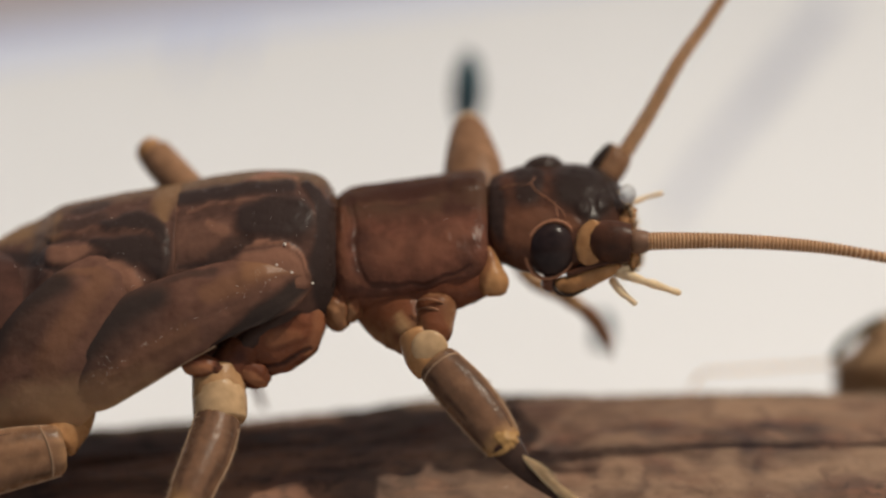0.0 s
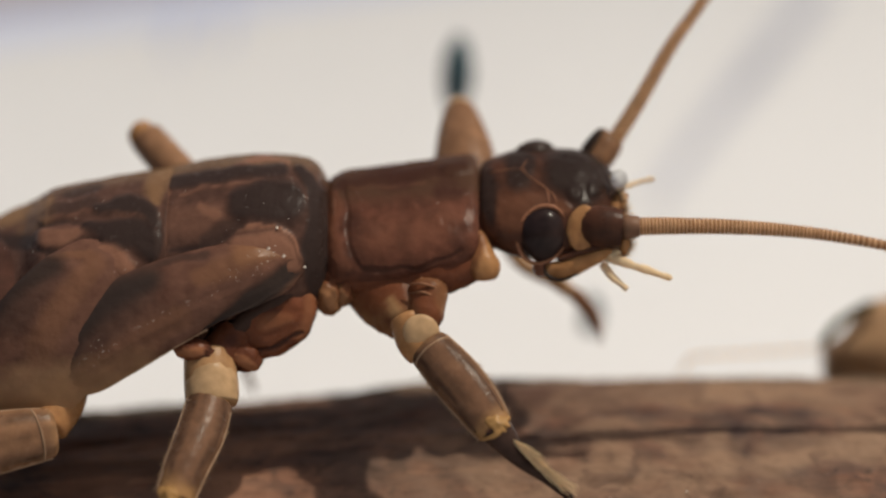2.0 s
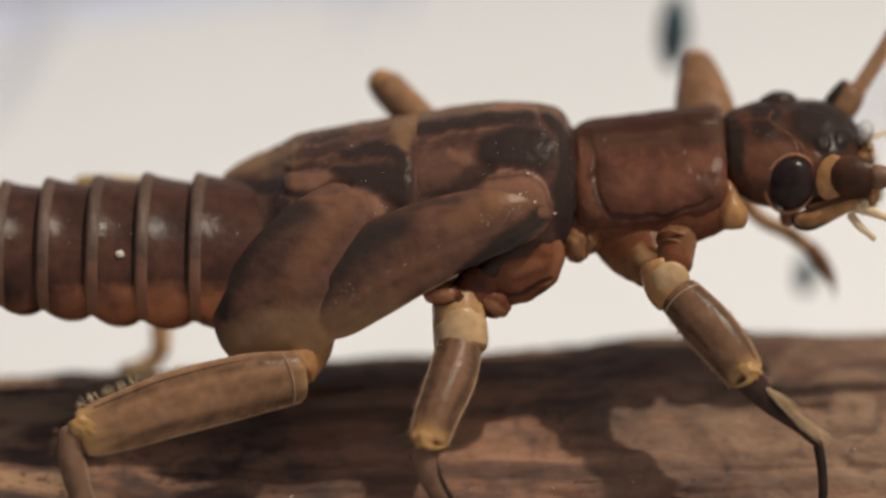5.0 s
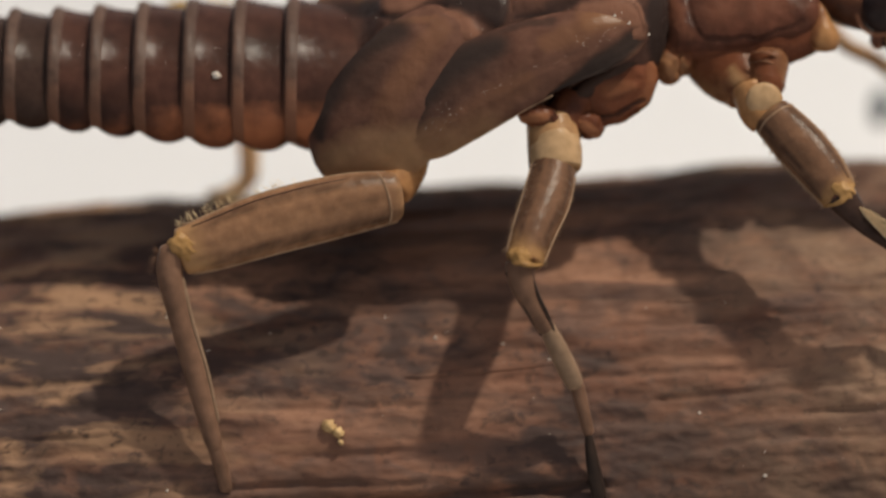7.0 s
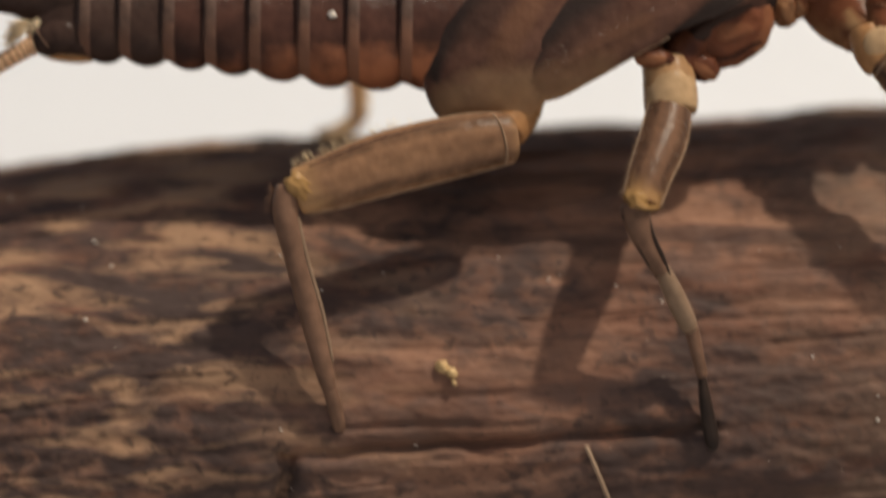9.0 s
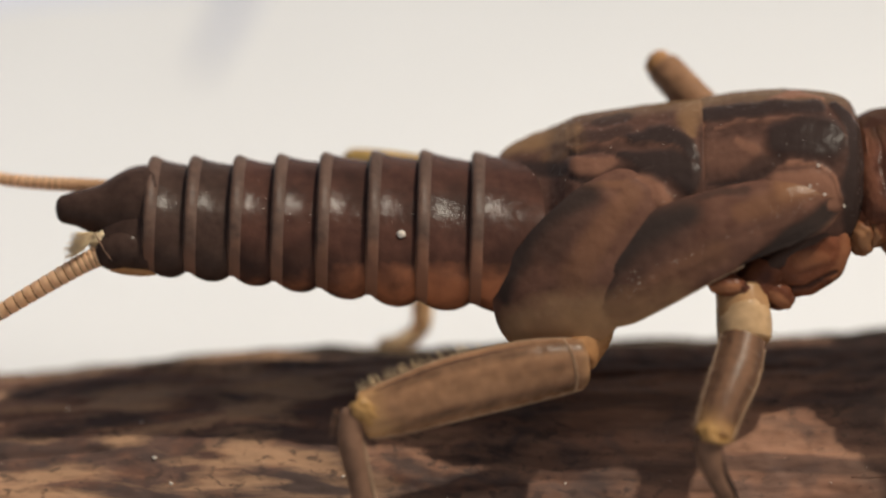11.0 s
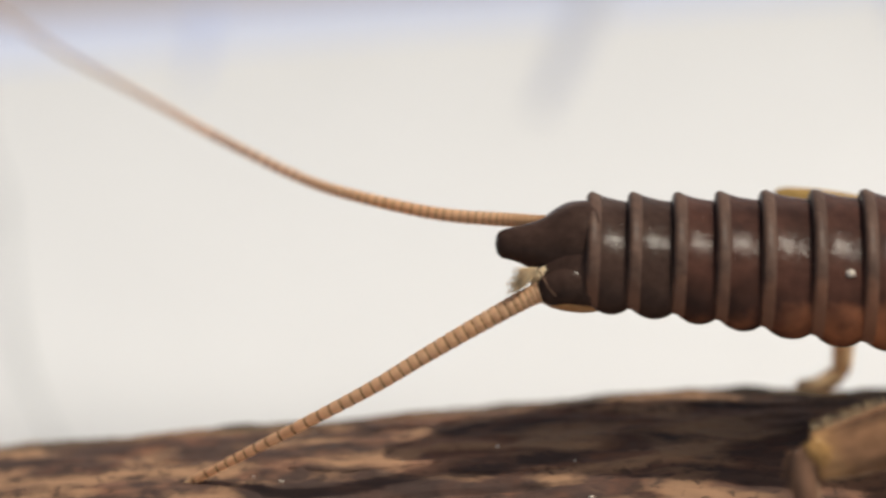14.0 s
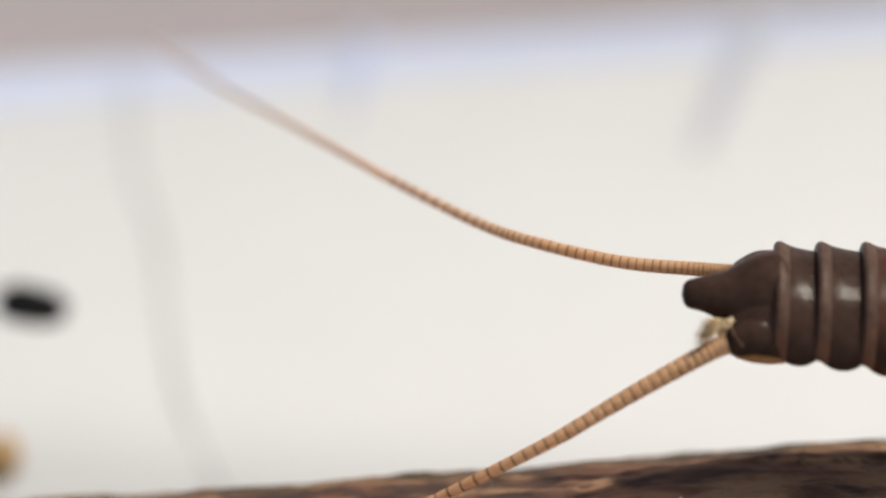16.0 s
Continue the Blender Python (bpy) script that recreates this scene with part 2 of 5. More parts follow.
BLACK = material("black_grit", (0.0093, 0.0093, 0.0109), (0.0248, 0.0248, 0.0248), 2, 0.5, 0.2)
SPECK = material("pale_speck", (0.527, 0.4495, 0.372), (0.775, 0.6975, 0.6045), 5, 0.3, 0.1)
YOLK = material("yellow_grain", (0.403, 0.248, 0.1085), (0.589, 0.403, 0.2015), 5, 0.4, 0.1)
BUBBLE = bpy.data.materials.new("bubble_glass")
BUBBLE.use_nodes = True
bub = BUBBLE.node_tree.nodes["Principled BSDF"]
bub.inputs["Transmission Weight"].default_value, bub.inputs["Roughness"].default_value, bub.inputs["IOR"].default_value = 0.55, 0.08, 1.3


BLUE_STREAK = material("faint_blue_streak", (0.4301, 0.4804, 0.6739), (0.4875, 0.5305, 0.7025), 0.8, 0.7, 0.0)
LEAF_EDGE = material("rotten_leaf_edge", (0.0248, 0.031, 0.0186), (0.0697, 0.0697, 0.0403), 2, 0.6, 0.2)
LEAF = material("tan_leaf", (0.31, 0.1783, 0.093), (0.527, 0.3255, 0.186), 1.5, 0.6, 0.2, thin=0.2)
# ---- building helpers ----
def finish(name, bm, mat, m, smooth=True):
    bmesh.ops.recalc_face_normals(bm, faces=bm.faces)
    bm.transform(m)
    for f in bm.faces:
        f.smooth = smooth
    me = bpy.data.meshes.new(name)
    bm.to_mesh(me)
    bm.free()
    me.materials.append(mat)
    return new(name, me)


TO_WORLD = Matrix.Translation((0, 0, LIFT * MM)) @ Matrix.Scale(MM, 4)


def thing(name, bm, mat, smooth=True):
    """A top-level mesh, modelled in chart millimetres, with its origin at the chart's zero."""
    return finish(name, bm, mat, TO_WORLD, smooth)


def part(name, bm, mat, parent, label="", smooth=True):
    """One mesh under a thing or a part, modelled in chart millimetres."""
    base = parent
    m = Matrix.Identity(4)
    while base is not None:
        m = base.matrix_basis @ m
        base = base.parent
    ob = finish(name, bm, mat, m.inverted() @ TO_WORLD, smooth)
    ob.parent = parent
    return tagged(ob, label) if label else ob


def spline(pts, n):
    """n points along a smooth curve through pts (tuples of any length)."""
    p = np.array(pts, float)
    k = len(p)
    out = []
    for t in np.linspace(0, k - 1, n):
        i = min(int(t), k - 2)
        f = t - i
        a, b, c, d = p[max(i - 1, 0)], p[i], p[i + 1], p[min(i + 2, k - 1)]
        out.append(0.5 * (2 * b + (c - a) * f + (2 * a - 5 * b + 4 * c - d) * f * f + (3 * b - a - 3 * c + d) * f ** 3))
    return np.array(out)


def rings(bm, loops, cap=True):
    made = [[bm.verts.new(v) for v in loop] for loop in loops]
    n = len(made[0])
    for a, b in zip(made, made[1:]):
        for i in range(n):
            bm.faces.new((a[i], a[(i + 1) % n], b[(i + 1) % n], b[i]))
    if cap:
        bm.faces.new(made[0])
        bm.faces.new(made[-1])
    return made


def tube(rows, n=36, sides=14, up=(0, -1, 0), bm=None, raw=False):
    """A limb through rows of (x, y, z, half width, half depth): half depth lies along up, half width across it."""
    bm = bm or bmesh.new()
    s = np.array(rows, float) if raw else spline(rows, n)
    loops = []
    for i, r in enumerate(s):
        d = Vector(s[min(i + 1, len(s) - 1), :3] - s[max(i - 1, 0), :3]).normalized()
        side = d.cross(Vector(up)).normalized()
        top = side.cross(d).normalized()
        loop = []
        for j in range(sides):
            a = 2 * math.pi * j / sides
            loop.append(Vector(r[:3]) + side * (math.cos(a) * max(r[3], 0.004)) + top * (math.sin(a) * max(r[4], 0.004)))
        loops.append(loop)
    rings(bm, loops)
    return bm


def round_ends(rows, n=30, ease=0.12):
    """Rows resampled, the half widths rounded off at both ends."""
    s = spline(rows, n)
    for i, t in enumerate(np.linspace(0, 1, n)):
        e = min(t, 1 - t) / ease
        if e < 1:
            s[i, 3:5] *= math.sqrt(max(0.02, 1 - (1 - e) ** 2))
    return s


ROLL, MID = radians(45), 1.8


def body(x, zc, u, v, yc=MID):
    """From the animal's own frame (u towards its near side, v towards its back) to chart millimetres."""
    c, s = math.cos(ROLL), math.sin(ROLL)
    return Vector((x, yc - u * c - v * s, zc - u * s + v * c))


def mirrored(p, zc, yc=MID):
    """The same place on the animal's other side."""
    c, s = math.cos(ROLL), math.sin(ROLL)
    u = -(p[1] - yc) * c - (p[2] - zc) * s
    v = -(p[1] - yc) * s + (p[2] - zc) * c
    return body(p[0], zc, -u, v, yc)


def hull(rows, n=24, sides=40, power=2.0, raw=False, yc=MID):
    """A closed body segment through rows of (x, zc, half width, half height above, half height below, and the far side's half width if it differs)."""
    bm = bmesh.new()
    s = np.array(rows, float) if raw else spline(rows, n)
    loops = []
    for x, zc, a, b, e, *far in s:
        loop = []
        for j in range(sides):
            q = 2 * math.pi * j / sides
            cu, cv = math.sin(q), math.cos(q)
            u = (far[0] if far and cu < 0 else a) * math.copysign(abs(cu) ** (2 / power), cu)
            v = (b if cv > 0 else e) * math.copysign(abs(cv) ** (2 / power), cv)
            loop.append(body(x, zc, u, v, yc))
        loops.append(loop)
    rings(bm, loops)
    return bm


def blob(centre, radii, turn=(0, 0, 0), rough=0.0, n=(20, 14), power=2.0, seed=0):
    bm = bmesh.new()
    bmesh.ops.create_uvsphere(bm, u_segments=n[0], v_segments=n[1], radius=1)
    m = Matrix.Translation(centre) @ Euler([radians(a) for a in turn]).to_matrix().to_4x4()
    for v in bm.verts:
        k = 1 + rough * noise.noise(v.co * 2.3 + Vector((seed, 0, 0)))
        v.co = Vector([math.copysign(abs(c) ** (2 / power), c) * r * k for c, r in zip(v.co, radii)])
    bm.transform(m)
    return bm


def slab(lo, hi, bevel=0.0):
    bm = bmesh.new()
    bmesh.ops.create_cube(bm, size=1)
    for v in bm.verts:
        v.co = Vector([(a + b) / 2 + c * (b - a) for a, b, c in zip(lo, hi, v.co)])
    if bevel:
        bmesh.ops.bevel(bm, geom=bm.edges[:], offset=bevel, segments=2, affect="EDGES")
    return bm


def surface(rows, x, z, lift=0.0, yc=MID):
    """The place on the visible side of a hull's skin at the chart's x and z, raised by lift."""
    rows = sorted(rows)
    xs = [r[0] for r in rows]
    zc, a, b, e = (float(np.interp(x, xs, [r[k] for r in rows])) for k in (1, 2, 3, 4))
    best = None
    for i in range(121):
        q = radians(-50 + 195 * i / 120)
        p = body(x, zc, (a + lift) * math.sin(q), ((b if math.cos(q) > 0 else e) + lift) * math.cos(q), yc)
        if best is None or abs(p.z - z) < best[0]:
            best = (abs(p.z - z), p)
    return Vector((x, best[1].y, z if best[0] < 0.1 else best[1].z))


def plate(rows, x0, x1, z0, z1, lift=0.05, slant=0.0, power=2.6, n=10, m=28, wobble=0.08, seed=0.0):
    """A raised sclerite that follows a hull's skin, with a rounded, slightly uneven outline."""
    bm = bmesh.new()
    cx, cz, rx, rz = (x0 + x1) / 2, (z0 + z1) / 2, (x1 - x0) / 2, (z1 - z0) / 2
    loops = []
    for i in range(n, 0, -1):
        r = i / n
        loop = []
        for j in range(m):
            t = 2 * math.pi * j / m
            k = 1 + wobble * noise.noise(Vector((math.cos(t) * 1.3 + seed, math.sin(t) * 1.3, seed)))
            ux = math.copysign(abs(math.cos(t)) ** (2 / power), math.cos(t)) * k
            uz = math.copysign(abs(math.sin(t)) ** (2 / power), math.sin(t)) * k
            x = cx + rx * r * ux
            z = cz + rz * r * uz + slant * (x - cx)
            loop.append(surface(rows, x, z, lift * (1 - r ** 5) - (0.06 if i == n else 0.0)))
        loops.append(loop)
    rings(bm, loops)
    return bm


def marked_hull(rows, marks, n=110, sides=150, power=2.0, relief=0.02):
    """A hull whose pigment marks and low relief are given as (x0, x1, z0, z1, slant, channel, strength, lift) on its visible side."""
    bm = hull(rows, n, sides, power)
    bm.verts.ensure_lookup_table()
    layers = {}
    for name in sorted({m[5] for m in marks if m[5]}):
        layers[name] = bm.verts.layers.float.new(name)
    bm.normal_update()
    moved = []
    for v in bm.verts:
        w = v.co + 0.15 * noise.noise_vector(v.co * 1.6) + 0.02 * noise.noise_vector(v.co * 5.0)
        push = relief * noise.noise(v.co * 4.0) + 0.5 * relief * noise.noise(v.co * 11.0)
        for x0, x1, z0, z1, slant, name, strength, lift in marks:
            dx = (w.x - (x0 + x1) / 2) / ((x1 - x0) / 2)
            dz = (w.z - slant * (w.x - (x0 + x1) / 2) - (z0 + z1) / 2) / ((z1 - z0) / 2)
            r = (abs(dx) ** 2 + abs(dz) ** 2) ** 0.5
            k = min(1.0, max(0.0, (1.32 - r) / 0.62))
            k = k * k * (3 - 2 * k)
            if k > 0:
                push += lift * k
                if name:
                    v[layers[name]] = max(v[layers[name]], k * strength)
        moved.append(push)
    out = [v.normal.copy() for v in bm.verts]
    c = sum((v.co for v in bm.verts), Vector()) / len(bm.verts)
    flip = sum((v.co - c).dot(d) for v, d in zip(bm.verts, out)) < 0
    for v, d, k in zip(bm.verts, out, moved):
        v.co += d * (-k if flip else k)
    return bm


def brush(bm, strokes, relief=0.015, warp=0.06):
    """Colour and low relief along strokes (channel, strength, lift, softness, [(x, z, half width), ...]) in the chart's
    x and z.
    """
    bm.normal_update()
    verts = list(bm.verts)
    co = np.array([v.co for v in verts])
    p = co[:, (0, 2)] + np.array([(warp * noise.noise(v.co * 2.1) + 0.4 * warp * noise.noise(v.co * 7.0), warp * noise.noise(v.co * 2.3 + Vector((9, 0, 0))) + 0.4 * warp * noise.noise(v.co * 6.0)) for v in verts])
    push = np.array([relief * noise.noise(v.co * 3.5) + 0.4 * relief * noise.noise(v.co * 12.0) for v in verts])
    tones = {name: np.zeros(len(verts)) for name in sorted({k[0] for k in strokes if k[0]})}
    for name, strength, lift, soft, way in strokes:
        w = spline(way, 8 * len(way)) if len(way) > 2 else np.array(way, float)
        k = np.zeros(len(verts))
        for a, b in zip(w, w[1:]):
            d = b[:2] - a[:2]
            t = np.clip(((p - a[:2]) @ d) / max(d @ d, 1e-9), 0, 1)
            r = np.hypot(*(p - a[:2] - t[:, None] * d).T) / (a[2] + (b[2] - a[2]) * t)
            k = np.maximum(k, np.clip((1 + 0.5 * soft - r) / soft, 0, 1))
        k = k * k * (3 - 2 * k)
        push += lift * k
        if name:
            tones[name] = np.maximum(tones[name], strength * k) if strength > 0 else tones[name] * (1 + strength * k)
    layers = {name: bm.verts.layers.float.new(name) for name in tones}
    verts = list(bm.verts)
    out = [v.normal.copy() for v in verts]
    mid = Vector(co.mean(axis=0))
    sign = -1 if sum((v.co - mid).dot(d) for v, d in zip(verts, out)) < 0 else 1
    for i, v in enumerate(verts):
        for name in tones:
            v[layers[name]] = tones[name][i]
        v.co += out[i] * (sign * push[i])
    return bm


def seam(rows, path, r=0.03, n=18, lift=0.01):
    """A thin raised line that follows a hull's skin along (x, z) places."""
    s = spline(path, n)
    return tube([(*surface(rows, x, z, lift), r * (0.5 + 0.5 * math.sin(math.pi * i / (n - 1)) ** 0.4), r * 0.7) for i, (x, z) in enumerate(s)], raw=True, sides=8)


def bristles(path, count, length, direction, spread=0.5, seed=1, r=0.010):
    """Fine hairs along a path of places, leaning the given way."""
    rng = random.Random(seed)
    s = spline(path, 60)
    bm = bmesh.new()
    for _ in range(count):
        f = rng.random() * 58
        i = int(f)
        p = Vector(s[i] + (s[i + 1] - s[i]) * (f - i))
        d = (Vector(direction) + Vector([rng.uniform(-spread, spread) for _ in range(3)])).normalized()
        k = length * rng.uniform(0.5, 1.2)
        tube([(*p, r, r), (*(p + d * k * 0.5), r * 0.8, r * 0.8), (*(p + d * k + Vector((0, 0, -0.02))), r * 0.2, r * 0.2)], raw=True, sides=3, bm=bm)
    return bm


# ---- the tray ----
def backdrop_y(z):
    """White paper leaning back behind the stick, sagging a little."""
    if z < -13:
        return 16.0 + 0.25 * (z + 13)
    if z < -5:
        return 20.83 + 0.604 * (z + 5)
    k = min(z, 12) - 3
    return 29.55 + 0.85 * k - 0.032 * k * k + 0.40 * max(0, z - 12)


def sweep(z0, z1, skew=0.0, lift=0.0, n=24, half=150):
    bm = bmesh.new()
    loops = []
    for i in range(n + 1):
        t = i / n
        row = []
        for x in (-half, half):
            z = z0 + skew * x + (z1 - z0 - skew * x) * t
            row.append(Vector((x, backdrop_y(z) - lift, z)))
        back = [v + Vector((0, 1.2 + lift, -0.6)) for v in reversed(row)]
        loops.append(row + back)
    rings(bm, loops)
    return bm


def card(z0, skew, lift):
    """A thin card lying on the paper, its lower edge aslant."""
    bm = bmesh.new()
    loops = []
    for x in np.linspace(-70, 70, 71):
        zs = [z0 + skew * x + (40 - z0 - skew * x) * (j / 60) ** 1.5 for j in range(61)]
        loops.append([Vector((x, backdrop_y(z) - lift, z)) for z in zs] + [Vector((x, backdrop_y(z) + 0.6, z)) for z in reversed(zs)])
    rings(bm, loops)
    return bm


tagged(thing("floor", slab((-150, -260, -LIFT - 2), (150, 30, -LIFT)), WALL), "white tray floor under the wooden stick", "floor", kind="structure")
tagged(thing("backdrop", sweep(-LIFT, 70, n=96), WALL), "sheet of white paper leaning behind the stick", "backdrop", kind="structure")
tagged(thing("trim", card(8.45, 0.130, 0.03), BLUE_BAND, False), "blurred pale blue band below the mauve card", "trim", kind="structure")
tagged(thing("trim", card(9.45, 0.120, 0.06), MAUVE, False), "blurred mauve-grey card along the paper's upper part", "trim", kind="structure")


# ---- the stick ----
def stick_top(x):
    return float(np.interp(x, (-60, -28, -20, -14, -9, -5, -1.5, 2, 5, 9, 15, 60), (-9.5, -5.38, -4.43, -3.44, -3.08, -2.88, -2.77, -2.48, -2.11, -1.99, -2.23, -2.6)))


def stick_mid(x):
    return sum(stick_top(x + d) for d in (-4, -2, 0, 2, 4)) / 5 - STICK_R


STICK_R, STICK_Y = 6.6, 6.0


def stick_radius(x, a):
    p = Vector((x * 0.10, math.cos(a) * 2.2, math.sin(a) * 2.2))
    r = STICK_R + 0.22 * noise.noise(p * 0.6) + 0.14 * noise.noise(Vector((x * 0.22, a * 3.0, 1.7))) + 0.09 * noise.noise(Vector((x * 0.5, a * 14.0, 5)))
    r += 0.05 * noise.noise(Vector((x * 1.6, a * 30.0, 2))) + 0.03 * noise.noise(Vector((x * 5, a * 60.0, 3)))
    r -= 0.25 * max(0, noise.noise(Vector((x * 0.14, a * 22.0, 9))) - 0.28)
    z = stick_mid(x) + r * math.sin(a)
    if math.cos(a) < 0:
        fade = min(1, max(0, (x + 8.4) / 1.2)) * min(1, max(0, (2.2 - x) / 1.5))
        crack = -9.91 + 0.075 * (x + 5.88) + 0.10 * noise.noise(Vector((x * 1.2, 0, 4)))
        r -= 0.24 * fade * math.exp(-((z - crack) / 0.13) ** 2)
        slit = -8.25 + 0.10 * (z + 11) + 0.12 * noise.noise(Vector((z * 1.5, 7, 0)))
        r -= 0.35 * math.exp(-((x - slit) / 0.20) ** 2) * (1 if -12.6 < z < -10.0 else 0)
    return r


def stick():
    bm = bmesh.new()
    xs = list(np.linspace(-56, -33, 40)) + list(np.linspace(-32.8, 19, 620)) + list(np.linspace(19.5, 48, 50))
    angles = [2 * math.pi * (0.22 + 0.36 * j / 240) for j in range(241)] + [2 * math.pi * (0.58 + 0.64 * j / 41) for j in range(1, 41)]
    loops = []
    for i, x in enumerate(xs):
        zc = stick_mid(x)
        end = min(i, len(xs) - 1 - i)
        k = 1 - 0.3 * max(0, 1 - end / 6) ** 2
        loops.append([Vector((x, STICK_Y + r * math.cos(a), zc + r * math.sin(a))) for a in angles for r in (k * stick_radius(x, a),)])
    rings(bm, loops)
    return bm


def on_stick(x, z, lift=0.0):
    """The place on the stick's near face at the chart's x and z."""
    a = math.pi - math.asin(max(-1, min(1, (z - stick_mid(x)) / STICK_R)))
    r = stick_radius(x, a) + lift
    return Vector((x, STICK_Y + r * math.cos(a), stick_mid(x) + r * math.sin(a)))


stick_ob = tagged(thing("stick", stick(), WOOD), "waterlogged brown wooden stick with dark streaks and cracks", "stick")
rng = random.Random(5)
for _ in range(13):
    fx, fz, ln, wd = rng.uniform(-26, 14), rng.uniform(-13, -4.5), rng.uniform(1.2, 4.5), rng.uniform(0.04, 0.10)
    flake = bmesh.new()
    loops = []
    for i in range(9):
        t = i / 8
        w = wd * math.sqrt(max(0.02, 1 - (2 * t - 1) ** 2)) * (1 + 0.4 * noise.noise(Vector((fx + 3 * t, fz, 0))))
        x = fx + ln * (t - 0.5)
        loops.append([on_stick(x, fz + 0.10 * (x - fx) + w * math.cos(q), 0.035 * math.sin(q)) for q in [2 * math.pi * j / 8 for j in range(8)]])
    rings(flake, loops)
    part("bark_flake", flake, WOOD, stick_ob)

# ---- the nymph ----
nymph = new("stonefly_nymph")
nymph.empty_display_size = 0.004
nymph.matrix_basis = Matrix.Translation((0, MID * MM, LIFT * MM)) @ Matrix.Rotation(ROLL, 4, "X")
tagged(nymph, "dark brown stonefly nymph with amber feelers standing on a stick", "insect")

PRO = [(2.95, 1.62, 1.42, 0.55, 0.2, 1.35), (3.12, 1.65, 1.62, 0.66, 0.2, 1.50), (3.5, 1.70, 1.76, 0.72, 0.2, 1.58), (4.6, 1.80, 1.84, 0.74, 0.2, 1.62), (5.8, 1.98, 1.80, 0.72, 0.2, 1.60),
       (6.25, 2.08, 1.66, 0.66, 0.2, 1.52), (6.42, 2.12, 1.44, 0.54, 0.2, 1.38)]
MESO = [(2.98, 1.55, 1.35, 1.0, 1.0, 1.35), (2.75, 1.45, 1.80, 1.58, 1.5, 1.82), (2.3, 1.32, 2.10, 1.82, 1.75, 2.18), (1.4, 1.22, 2.25, 1.90, 1.9, 2.40), (0.3, 1.18, 2.25, 1.75, 1.9, 2.42), (-0.75, 1.05, 2.2, 1.66, 1.8, 2.36)]
META = [(-0.6, 1.08, 2.18, 1.70, 1.7, 2.30), (-1.8, 0.92, 2.22, 1.68, 1.7, 2.30), (-3.2, 0.66, 2.28, 1.60, 1.6, 2.36), (-3.6, 0.60, 2.15, 1.36, 1.2, 2.36), (-4.0, 0.58, 2.05, 0.86, 1.0, 2.32), (-4.5, 0.55, 1.88, 0.60, 0.8, 2.14), (-5.0, 0.40, 1.70, 0.50, 0.6, 1.92), (-5.3, 0.30, 1.30, 0.40, 0.5, 1.45)]
SKULL = [(6.42, 2.25, 0.80, 0.35, 0.4), (6.55, 2.25, 1.10, 0.52, 0.6), (6.9, 2.2, 1.36, 0.66, 0.7), (7.4, 2.16, 1.52, 0.78, 0.75), (8.0, 2.14, 1.55, 0.82, 0.75),
         (8.6, 2.14, 1.50, 0.82, 0.7), (9.0, 2.12, 1.38, 0.76, 0.6), (9.35, 2.08, 1.12, 0.58, 0.5), (9.6, 2.05, 0.7, 0.35, 0.3)]


